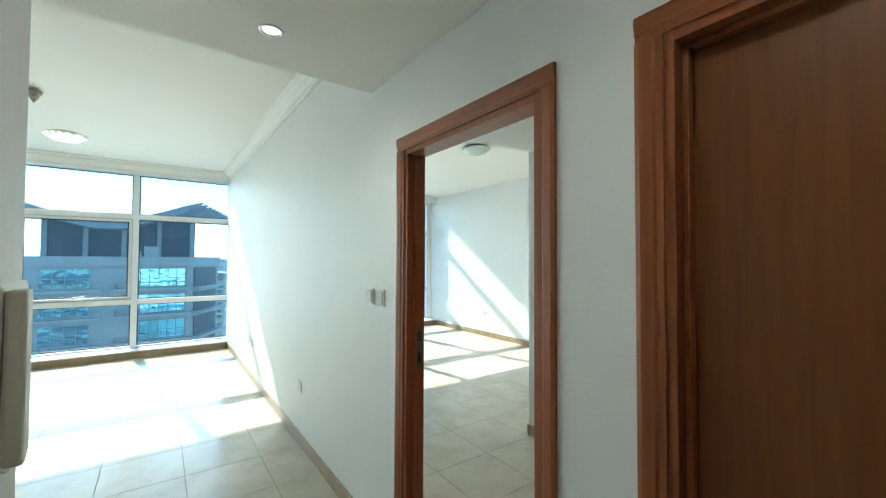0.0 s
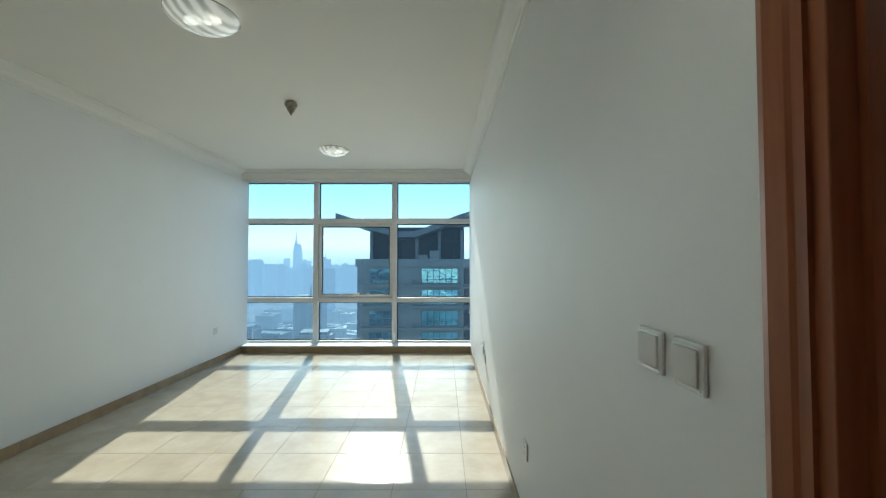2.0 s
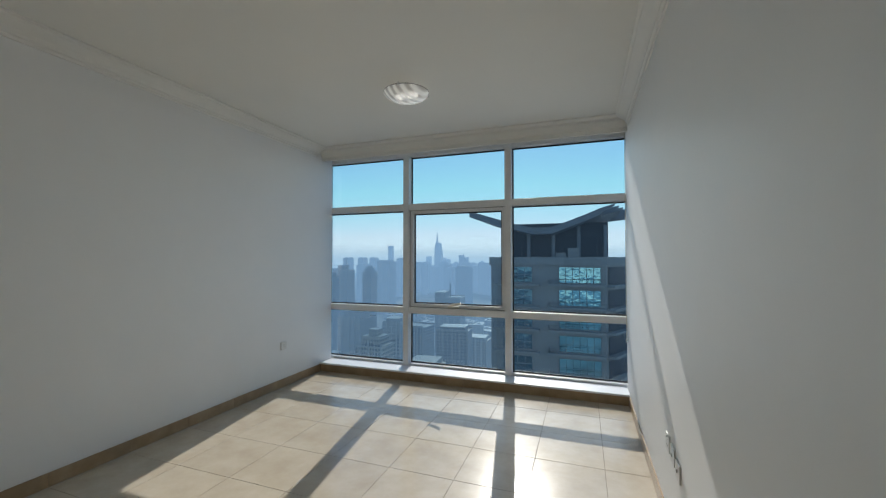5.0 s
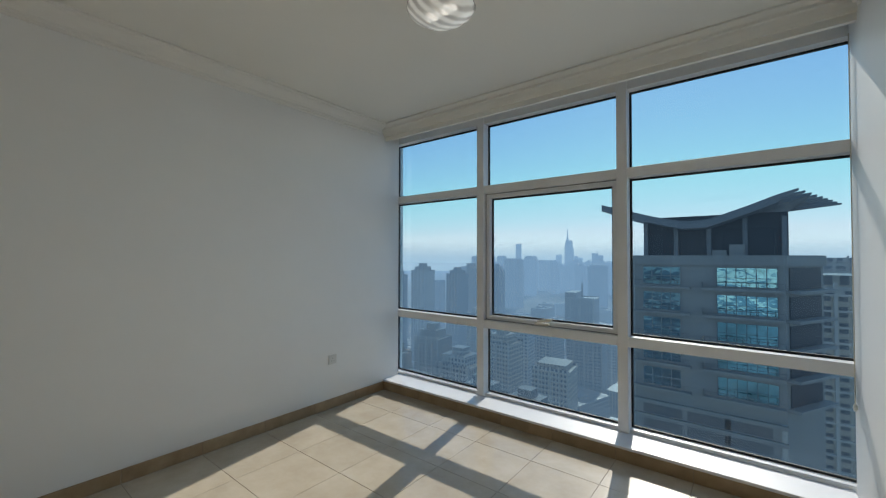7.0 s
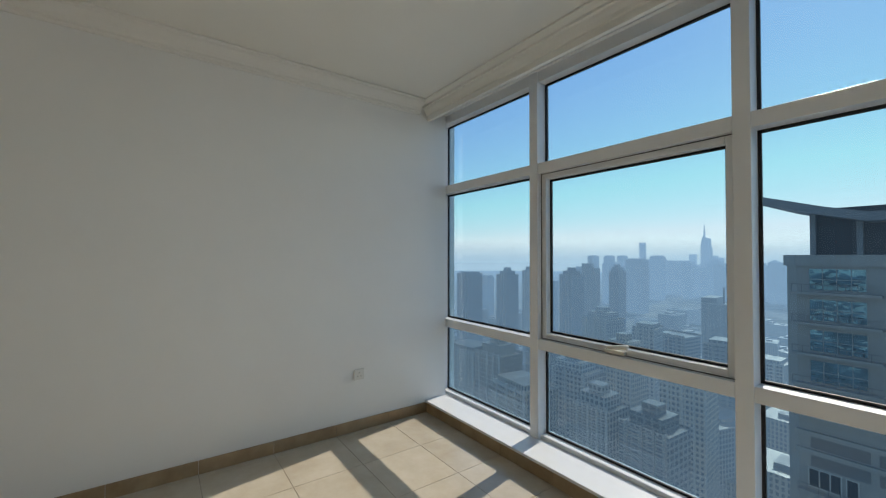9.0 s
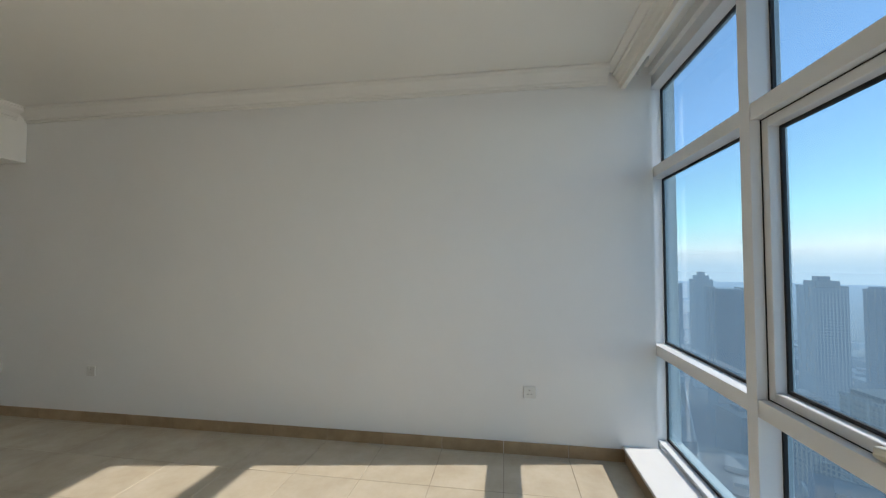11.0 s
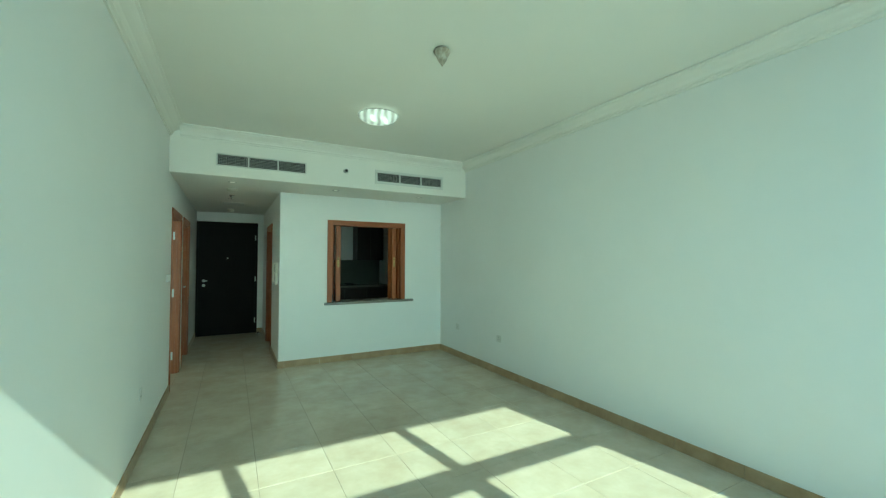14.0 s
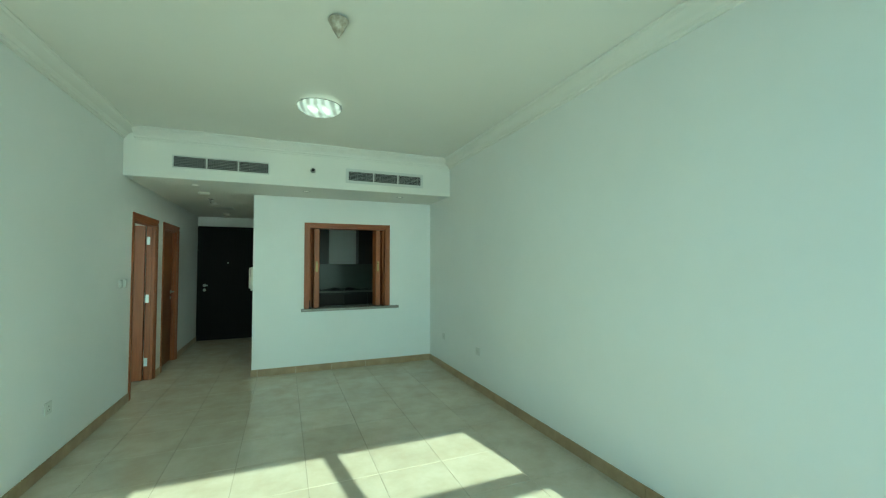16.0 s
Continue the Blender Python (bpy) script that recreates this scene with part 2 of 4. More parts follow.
wall("wall_entrance", [((XL, YF - 0.2, -0.02), (0.375, YF, HB)), ((1.41, YF - 0.2, -0.02), (BX1 + 0.2, YF, H)), ((0.375, YF - 0.2, 2.14), (1.41, YF, HB))], "white wall round the front door")
wall("wall_entrance_upper", [((XL, YF - 0.2, HB), (1.41, YF, H))], "plain wall above the corridor ceiling")
wall("wall_partition", [((XR, 1.80, 0), (BX0, YW, H)), ((XR, 1.00, 1.935), (BX0, 1.80, H)), ((XR, 0.655, 0), (BX0, 1.00, H)), ((XR, -0.07, 1.935), (BX0, 0.655, H)), ((XR, YF, 0), (BX0, -0.07, H))], "white wall between living room and bedroom with two doorways")
wall("wall_bedroom_east", [((BX1, YF, -0.02), (BX1 + 0.2, YW, H))], "white bedroom side wall")
wall("wall_bedroom_south", [((NX, BY - TH, 0), (BX1, BY, H))], "white bedroom end wall")
wall("wall_nook", [((NX, YF, 0), (NX + TH, BY - TH, H))], "white wall of the bedroom entrance")
wall("wall_bathroom", [((BX0, 0.70, 0), (NX, 0.80, H))], "plain wall behind the bedroom door")
# unseen wall, added so no daylight leaks in under the front door
wall("wall_light_stop", [((XL, YF - 0.3, -0.3), (BX1 + 0.2, YF - 0.201, H))], "unseen plain wall behind the front door that keeps daylight out")
wall("wall_above_window", [((XL - 0.2, YW - 0.02, H - 0.06), (BX1 + 0.2, YG + 0.1, H + 0.1))], "plain white lintel above the windows")

# ---- ceilings and beam ----
structure("ceiling", cubes([((XL - 0.2, YBEAM, H), (BX0, YG + 0.1, H + 0.12)), ((BX0, BY - TH, H), (BX1 + 0.2, YG + 0.1, H + 0.12)), ((XL - 0.2, YF - 0.2, H), (BX1 + 0.2, YBEAM, H + 0.12)), ((BX0, YBEAM, H), (NX, BY - TH, H + 0.12))]), CEIL, "flat white painted ceiling", "ceiling")
structure("ceiling_low", cubes([((XL, YF, HB), (XR, YBEAM, H - 0.003))], 0.004), CEIL, "lowered white ceiling with a square edge above hall and kitchen", "ceiling")
structure("ceiling_nook", cubes([((BX0, 0.80, HB), (NX, BY, H - 0.003))], 0.004), CEIL, "lowered white ceiling at the bedroom entrance", "ceiling")

# ---- cornices ----
CORNICE = [(0, 0), (0.115, 0), (0.115, -0.012), (0.10, -0.018), (0.095, -0.03), (0.075, -0.045), (0.045, -0.062), (0.03, -0.08), (0.028, -0.092), (0.014, -0.098), (0.012, -0.115), (0, -0.115)]


def cornice(name, axis, wallpos, sign, lo, hi, label):
    poly = [(wallpos + sign * d, H - 0.001 + z) for d, z in CORNICE]
    return structure(name, prism(poly, lo, hi, axis), PLASTER, label, "moulding")


cornice("cornice_west", "y", XL, 1, YBEAM, 7.30, "white plaster cornice along the ceiling")
cornice("cornice_east", "y", XR, -1, YBEAM, 7.30, "white plaster cornice along the ceiling")
cornice("cornice_beam", "x", YBEAM, 1, XL + 0.09, XR - 0.09, "white plaster cornice above the lowered ceiling edge")
PELMET = [(0, 0), (0, -0.012), (0.03, -0.02), (0.045, -0.028), (0.045, -0.045), (0.06, -0.05), (0.065, -0.065), (0.08, -0.085), (0.088, -0.105), (0.10, -0.11), (0.10, -0.15), (0.13, -0.15), (0.13, 0)]
for nm, x0, x1 in (("pelmet_living", XL, XR), ("pelmet_bedroom", BX0, BX1)):
    structure(nm, prism([(7.29 + d, H - 0.001 + z) for d, z in PELMET], x0, x1, "x"), PLASTER, "white moulded curtain pelmet hung from the ceiling", "pelmet")


def curtain_track(x0, x1):
    """A slim rail behind the pelmet with its row of gliders and end brackets."""
    t = thing("curtain_track", "slim white curtain track behind the pelmet", "curtain track", "curtain tracks")
    part("rail", cubes([((x0 + 0.04, 7.475, H - 0.052), (x1 - 0.04, 7.505, H - 0.030))], 0.002), ALU, t)
    n = int((x1 - x0) / 0.9)
    for k in range(n + 1):
        x = x0 + 0.08 + (x1 - x0 - 0.16) * k / n
        part("bracket", cubes([((x - 0.012, 7.47, H - 0.03), (x + 0.012, 7.51, H - 0.001))], 0.002), STEEL, t, "steel ceiling bracket")
    for k in range(9):
        x = x0 + 0.06 + 0.025 * k
        part("glider", cubes([((x - 0.006, 7.483, H - 0.082), (x + 0.006, 7.497, H - 0.0521))], 0.002), PLASTIC, t)


curtain_track(XL, XR)
curtain_track(BX0, BX1)


# ---- windows ----
def window(name, x0, x1, mullions, sash, seen=True):
    w = tagged(new(name), "wide white aluminium window of nine fixed panes over a low sill", "window", kind="structure")
    lo, hi, hw = 0.09, 2.72, 0.037
    za, zb = 0.78, 2.038
    part("window_frame", cubes([((x0 - 0.06, YW, lo), (x0 - 0.02, YG + 0.03, hi)), ((x1 + 0.02, YW, lo), (x1 + 0.06, YG + 0.03, hi))], 0.003), ALU, w)
    part("window_frame", cubes([((x0 - 0.02, YW + 0.012, 2.665), (x1 + 0.02, YG + 0.03, hi + 0.03))], 0.003), ALU, w)
    part("window_frame", cubes([((x0 - 0.02, YW + 0.03, lo), (x1 + 0.02, YG + 0.03, 0.132))], 0.003), ALU, w)
    for m in mullions:
        part("mullion", cubes([((m - hw, YW, 0.096), (m + hw, YG + 0.03, 2.74))], 0.003), ALU, w)
    xs = [x0 - 0.02] + list(mullions) + [x1 + 0.02]
    for i in range(len(xs) - 1):
        a = xs[i] + (hw if i else 0)
        b = xs[i + 1] - (hw if i < len(xs) - 2 else 0)
        for z in (za, zb):
            part("transom", cubes([((a, YW + 0.004, z - hw), (b, YG + 0.03, z + hw))], 0.003), ALU, w)
        for k, (p, q) in enumerate(((0.132, za - hw), (za + hw, zb - hw), (zb + hw, 2.665))):
            inset = 0.0
            if i == sash and k == 1:
                inset = 0.042
                fr = [((a, YW + 0.045, p), (a + inset, YG + 0.02, q)), ((b - inset, YW + 0.045, p), (b, YG + 0.02, q)), ((a + inset, YW + 0.045, p), (b - inset, YG + 0.02, p + inset)), ((a + inset, YW + 0.045, q - inset), (b - inset, YG + 0.02, q))]
                part("sash", cubes(fr, 0.004), ALU, w, "white opening sash")
                gap = 0.003
                part("sash_gap", cubes([((a + gap, YW + 0.040, p + 0.002), (b - gap, YW + 0.044, p + 0.005)), ((a + 0.002, YW + 0.040, p), (a + 0.005, YW + 0.044, q)), ((b - 0.005, YW + 0.040, p), (b - 0.002, YW + 0.044, q)), ((a + gap, YW + 0.040, q - 0.005), (b - gap, YW + 0.044, q - 0.002))]), SEAL, w)
                hx = (a + b) / 2 - 0.02
                handle = part("window_handle", join(cubes([((hx - 0.065, YW + 0.012, p + 0.006), (hx + 0.065, YW + 0.044, p + 0.030))], 0.006), turned(cubes([((-0.015, -0.03, -0.012), (0.12, 0.0, 0.012))], 0.008), pose(hx - 0.01, YW + 0.012, p + 0.045, 0, -12, -8))), CREAM, w, "white lever window handle")
            g = 0.015
            a2, b2, p2, q2 = a + inset, b - inset, p + inset, q - inset
            part("seal", cubes([((a2, YG - 0.012, p2), (a2 + g, YG, q2)), ((b2 - g, YG - 0.012, p2), (b2, YG, q2)), ((a2 + g, YG - 0.012, p2), (b2 - g, YG, p2 + g)), ((a2 + g, YG - 0.012, q2 - g), (b2 - g, YG, q2))]), SEAL, w, "black rubber glazing seal")
            pane = part("pane", cubes([((a2 + 0.002, YG + 0.002, p2 + 0.002), (b2 - 0.002, YG + 0.008, q2 - 0.002))]), GLASS, w, "lightly tinted window glass")
            pane.visible_shadow = False
    return w


window("window_1", -2.195, 1.42, (-1.055, 0.201), 1)
window("window_2", 1.60, 5.34, (2.83, 4.09), 1)
for nm, x0, x1 in (("window_sill", XL, XR), ("window_sill_bedroom", BX0, BX1)):
    structure(nm, cubes([((x0, YC - 0.012, 0.088), (x1, YW + 0.03, 0.108))], 0.004), ALU, "white window ledge above a tiled kerb", "sill")
    structure(nm.replace("sill", "kerb"), cubes([((x0, YC + 0.008, 0), (x1, YG, 0.088))]), GROUT, "low kerb below the window", "kerb")
structure("slab_edge", cubes([((XL - 0.25, YG - 0.02, -0.35), (BX1 + 0.25, YG + 0.12, 0.088))]), PAINT, "concrete floor edge below the window", "slab")
structure("outer_wall_pier", cubes([((XL - 0.25, YW, 0), (-2.256, YG + 0.1, H)), ((1.482, YW, 0), (1.538, YG + 0.1, H)), ((5.402, YW, 0), (BX1 + 0.25, YG + 0.1, H))]), PAINT, "white pier beside the window", "wall")


# ---- doors ----
def casing(name, y0, y1, top, xf, sign, depth, parent, wide=0.062):
    """A stepped wooden surround on a wall face at x = xf, facing sign, round an opening y0..y1."""
    for a, b in (((y0 - wide), y0), (y1, y1 + wide)):
        inner = b if a < y0 else a
        outer = a if a < y0 else b
        s = 1 if inner > outer else -1
        prof = [(xf, outer), (xf + sign * 0.011, outer), (xf + sign * 0.014, outer + s * 0.012), (xf + sign * 0.011, outer + s * 0.040), (xf + sign * 0.007, outer + s * 0.046), (xf + sign * 0.007, inner), (xf, inner)]
        part("casing", prism(prof, 0, top - 0.0005, "z"), WOOD, parent)
    zt = top + wide
    head = [(xf, zt), (xf + sign * 0.011, zt), (xf + sign * 0.014, zt - 0.012), (xf + sign * 0.011, zt - 0.040), (xf + sign * 0.007, zt - 0.046), (xf + sign * 0.007, top), (xf, top)]
    part("casing", prism(head, y0 - wide, y1 + wide, "y"), WOODY, parent)
    lo, hi = min(xf, xf - sign * depth), max(xf, xf - sign * depth)
    part("jamb", cubes([((lo, y0 - 0.004, 0), (hi, y0 + 0.022, top))], 0.002), WOOD, parent)
    part("jamb", cubes([((lo, y1 - 0.022, 0), (hi, y1 + 0.004, top))], 0.002), WOOD, parent)
    part("jamb", cubes([((lo, y0 + 0.022, top - 0.022), (hi, y1 - 0.022, top + 0.002))], 0.002), WOODX, parent)


def lever(parent, x, y, z, sign, along):
    h = part("door_handle", join(turned(lathe([(0.0, 0), (0.026, 0), (0.026, 0.008), (0.011, 0.012), (0.009, 0.045), (0, 0.046)], 20), pose(x, y, z, 0, 90 * sign, 0)), cubes([((x + sign * 0.035 - 0.008, min(y, y + along * 0.12), z - 0.009), (x + sign * 0.035 + 0.008, max(y, y + along * 0.12), z + 0.009))], 0.006)), STEEL, parent, "brushed steel lever handle")
    part("escutcheon", turned(lathe([(0, 0), (0.024, 0), (0.024, 0.007), (0, 0.009)], 20), pose(x, y, z - 0.085, 0, 90 * sign, 0)), STEEL, parent)
    return h


d1 = tagged(new("door_1"), "red-brown wooden doorway with its door open into the bedroom", "door", kind="structure")
casing("door_1", 1.01, 1.795, 1.925, XR, -1, 0.095, d1)
part("strike_plate", cubes([((XR + 0.052, 1.767, 0.93), (XR + 0.078, 1.773, 1.12))], 0.001), STRIKE, d1, "steel strike plate in the jamb")
part("strike_slot", cubes([((XR + 0.057, 1.7655, 0.955), (XR + 0.072, 1.7668, 1.0)), ((XR + 0.057, 1.7655, 1.05), (XR + 0.072, 1.7668, 1.095))]), DARK, d1)
part("strike_lip", cubes([((XR + 0.076, 1.756, 1.01), (XR + 0.082, 1.773, 1.05))], 0.002), STRIKE, d1)
leaf = part("door_leaf", turned(cubes([((0, 0.0, 0.008), (0.735, 0.042, 1.90))], 0.002), pose(BX0 + 0.004, 1.036, 0, 0, 0, 3)), WOOD, d1, "red-brown wooden door standing open")
for z in (0.22, 1.0, 1.72):
    part("hinge", cubes([((XR + 0.055, 1.0325, z - 0.05), (XR + 0.092, 1.036, z + 0.05))], 0.001), STEEL, d1, "steel hinge")
part("door_stop", cubes([((XR + 0.034, 1.032, 0), (XR + 0.048, 1.042, 1.90)), ((XR + 0.034, 1.763, 0), (XR + 0.048, 1.773, 1.90))]), WOOD, d1)

d2 = tagged(new("door_2"), "closed warm-brown wooden door in a red-brown surround", "door", kind="structure")
casing("door_2", -0.065, 0.655, 1.93, XR, -1, 0.095, d2)
leaf2 = part("door_leaf", cubes([((XR + 0.060, -0.042, 0.008), (XR + 0.095, 0.632, 1.907))], 0.002), LEAF, d2, "warm-brown veneered door leaf")
part("door_stop", cubes([((XR + 0.034, -0.043, 0), (XR + 0.058, -0.029, 1.908)), ((XR + 0.034, 0.619, 0), (XR + 0.058, 0.633, 1.908)), ((XR + 0.034, -0.029, 1.894), (XR + 0.058, 0.619, 1.908))], 0.003), WOOD, d2)
lever(d2, XR + 0.059, 0.02, 1.02, -1, 1)

d3 = tagged(new("door_3"), "red-brown wooden kitchen doorway off the hall", "door", kind="structure")
casing("door_3", -0.56, 0.26, 1.93, XC, 1, 0.14, d3)
part("door_leaf", cubes([((XC - 0.11, -0.535, 0.008), (XC - 0.07, 0.235, 1.905))], 0.002), LEAF, d3, "warm-brown veneered door leaf")
lever(d3, XC - 0.069, 0.15, 1.02, 1, -1)

d4 = tagged(new("door_4"), "closed near-black wooden front door", "door", kind="structure")
part("door_leaf", cubes([((0.418, YF - 0.012, 0.006), (1.370, YF + 0.034, 2.098))], 0.003), BLACKDOOR, d4, "near-black veneered front door leaf")
part("door_frame", cubes([((0.376, YF - 0.15, 0), (0.416, YF + 0.012, 2.139)), ((1.372, YF - 0.15, 0), (1.404, YF + 0.012, 2.139)), ((0.416, YF - 0.15, 2.1), (1.372, YF + 0.012, 2.139))], 0.003), BLACKDOOR, d4)
part("peephole", turned(lathe([(0, 0), (0.012, 0), (0.012, 0.004), (0.007, 0.006), (0, 0.005)], 16), pose(0.894, YF + 0.034, 1.45, -90, 0, 0)), STEEL, d4, "round steel peephole")
part("door_handle", join(turned(lathe([(0, 0), (0.027, 0), (0.027, 0.008), (0.011, 0.012), (0.009, 0.045), (0, 0.046)], 20), pose(1.275, YF + 0.034, 1.03, -90, 0, 0)), cubes([((1.215, YF + 0.062, 1.021), (1.283, YF + 0.078, 1.039))], 0.006)), STEEL, d4, "brushed steel lever handle")
part("lock", turned(lathe([(0, 0), (0.027, 0), (0.027, 0.01), (0.016, 0.016), (0, 0.016)], 20), pose(1.275, YF + 0.034, 0.945, -90, 0, 0)), STEEL, d4, "round steel lock")
for z in (0.25, 1.05, 1.85):
    part("hinge", cubes([((0.409, YF + 0.030, z - 0.05), (0.425, YF + 0.042, z + 0.05))], 0.002), STEEL, d4)
st = thing("door_stopper", "small dark rubber door stopper on the floor", "door stopper")
part("base", lathe([(0, 0), (0.022, 0), (0.022, 0.008), (0.016, 0.012), (0, 0.012)], 16, (0.36, -1.36, 0.004)), STEEL, st)
part("cap", lathe([(0.015, 0.010), (0.017, 0.03), (0.014, 0.045), (0, 0.048)], 16, (0.36, -1.36, 0.004)), SEAL, st)

# ---- serving hatch ----
hx0, hx1, hz0, hz1 = -1.507, -0.343, 0.832, 1.98
hf = thing("serving_hatch", "red-brown wooden hatch frame with folded shutters", "hatch")
for a, b in ((hx0, hx0 + 0.07), (hx1 - 0.07, hx1)):
    part("frame_side", cubes([((a, YH, hz0), (b, YH + 0.016, hz1)), ((a + 0.016, YH + 0.0161, hz0 + 0.003), (b - 0.02, YH + 0.021, hz1 - 0.02))], 0.002), WOOD, hf)
    part("lining", cubes([((a + (0.052 if a == hx0 else 0.0), YH - TH + 0.002, hz0), (b - (0 if a == hx0 else 0.052), YH - 0.001, hz1 - 0.056))], 0.002), WOOD, hf)
part("frame_top", cubes([((hx0 + 0.07, YH, hz1 - 0.07), (hx1 - 0.07, YH + 0.016, hz1)), ((hx0 + 0.07, YH + 0.0161, hz1 - 0.05), (hx1 - 0.07, YH + 0.021, hz1 - 0.016))], 0.002), WOODX, hf)
part("lining_top", cubes([((hx0 + 0.07, YH - TH + 0.002, hz1 - 0.072), (hx1 - 0.07, YH - 0.001, hz1 - 0.056))], 0.002), WOODX, hf)
for side, x0 in ((1, hx0 + 0.074), (-1, hx1 - 0.074)):
    for k in range(2):
        px = x0 + side * (0.008 + 0.055 * k)
        panel = turned(cubes([((0, -0.012, 0), (0.135, 0.012, hz1 - hz0 - 0.078))], 0.002), pose(px, YH - 0.055, hz0 + 0.004, 0, 0, (-70 if side > 0 else -110) + side * 8 * k))
        part("shutter", panel, WOOD, hf, "folded red-brown wooden shutter leaf")
    px = x0 + side * 0.088
    part("shutter", cubes([((px - 0.032, YH - 0.052, hz0 + 0.004), (px + 0.032, YH - 0.030, hz1 - 0.076))], 0.003), WOOD, hf, "folded red-brown wooden shutter leaf")
    part("latch", join(cubes([((px - 0.014, YH - 0.030, 1.32), (px + 0.014, YH - 0.026, 1.46))], 0.002), turned(lathe([(0, 0), (0.011, 0), (0.013, 0.012), (0.006, 0.022), (0, 0.022)], 14), pose(px, YH - 0.026, 1.435, -90, 0, 0))), BRASS, hf, "brass shutter latch")
part("bolt", join(cubes([((hx1 - 0.086, YH + 0.004, hz0 + 0.001), (hx1 - 0.062, YH + 0.03, hz0 + 0.02))], 0.002), lathe([(0.006, 0), (0.006, 0.09), (0, 0.092)], 10, (hx1 - 0.074, YH + 0.022, hz0 + 0.02))), HOB, hf, "black floor bolt")
sl = thing("hatch_sill", "grey granite sill of the serving hatch", "sill")
part("slab", cubes([((-1.632, YH - TH - 0.2, 0.795), (-0.308, YH + 0.055, 0.829))], 0.006), GRANITE, sl)

# ---- kitchen behind the hatch ----
kc = thing("kitchen_counter", "dark kitchen counter with a granite top", "counter")
part("body", cubes([((XL + 0.005, YF + 0.005, 0.005), (XC - TH - 0.3, YF + 0.58, 0.86))], 0.003), CABINET, kc)
part("worktop", cubes([((XL + 0.005, YF + 0.005, 0.861), (XC - TH - 0.3, YF + 0.61, 0.90))], 0.005), GRANITE, kc)
for k in range(4):
    part("door", cubes([((XL + 0.02 + k * 0.46, YF + 0.581, 0.1), (XL + 0.47 + k * 0.46, YF + 0.60, 0.84))], 0.003), CABINET, kc)
for x0, x1 in ((-2.10, -1.52), (-0.93, -0.12)):
    wc = thing("wall_cabinet", "dark kitchen wall cabinet", "cabinet", "kitchen wall cabinets")
    part("body", cubes([((x0, YF + 0.002, 1.42), (x1, YF + 0.33, 2.15))], 0.003), CABINET, wc)
    for a, b in ((x0 + 0.003, (x0 + x1) / 2 - 0.002), ((x0 + x1) / 2 + 0.002, x1 - 0.003)):
        part("door", cubes([((a, YF + 0.331, 1.423), (b, YF + 0.35, 2.147))], 0.003), CABINET, wc)
hood = thing("cooker", "black cooker hob on the worktop", "cooker")
part("hob", cubes([((-1.5, YF + 0.06, 0.901), (-0.93, YF + 0.56, 0.915))], 0.004), HOB, hood)
for x in (-1.36, -1.07):
    for y in (0.2, 0.42):
        part("burner", lathe([(0.07, 0.9155), (0.07, 0.93), (0.03, 0.937), (0, 0.937)], 20, (x, YF + y, 0)), HOB, hood)
structure("splashback", cubes([((XL, YF + 0.0005, 0.9), (0.13, YF + 0.0018, 1.42))]), KTILE, "pale tiled kitchen splashback", "wall tiles")


# ---- air vents ----
def vent(label, x0, x1, z0, z1, framed):
    v = thing("air_vent", label, "air vent", "air vents above the hall")
    y = YBEAM + 0.002
    # near-black sheet behind the grille stands in for the duct's shade
    part("backing", cubes([((x0 + 0.005, y, z0 + 0.005), (x1 - 0.005, y + 0.003, z1 - 0.005))]), DARK, v, "dark sheet standing in for the shade of a duct")
    b = 0.03 if framed else 0.008
    part("frame", cubes([((x0 - b, y, z0 - b), (x1 + b, y + 0.014, z0)), ((x0 - b, y, z1), (x1 + b, y + 0.014, z1 + b)), ((x0 - b, y, z0), (x0, y + 0.014, z1)), ((x1, y, z0), (x1 + b, y + 0.014, z1))], 0.002), PLASTIC, v)
    n = 3
    w = (x1 - x0) / n
    for k in range(1, n):
        part("divider", cubes([((x0 + k * w - 0.008, y + 0.004, z0), (x0 + k * w + 0.008, y + 0.015, z1))], 0.001), PLASTIC, v)
    rows = 7
    for r in range(1, rows):
        z = z0 + (z1 - z0) * r / rows
        part("slat", cubes([((x0, y + 0.005, z - 0.0013), (x1, y + 0.011, z + 0.0013))]), GRILLE, v)
    cols = 42
    tagged(part("bar", cubes([((x0 + (x1 - x0) * c / cols - 0.001, y + 0.0035, z0), (x0 + (x1 - x0) * c / cols + 0.001, y + 0.0048, z1)) for c in range(1, cols)]), GRILLE, v), kind="stuff")


vent("white supply air grille in three sections with a slim frame", 0.078, 0.982, 2.437, 2.552, False)
vent("white return air grille in three sections with a broad frame", -1.72, -0.80, 2.43, 2.545, True)
det = thing("sidewall_sprinkler", "small chrome sidewall sprinkler head", "sprinkler")
part("plate", turned(lathe([(0, 0), (0.03, 0), (0.028, 0.006), (0.012, 0.012), (0.01, 0.03), (0, 0.03)], 20), pose(-0.395, YBEAM + 0.001, 2.517, -90, 0, 0)), STEEL, det)
part("deflector", turned(lathe([(0, 0.034), (0.018, 0.034), (0.018, 0.037), (0, 0.037)], 16), pose(-0.395, YBEAM + 0.001, 2.517, -90, 0, 0)), DARK, det)


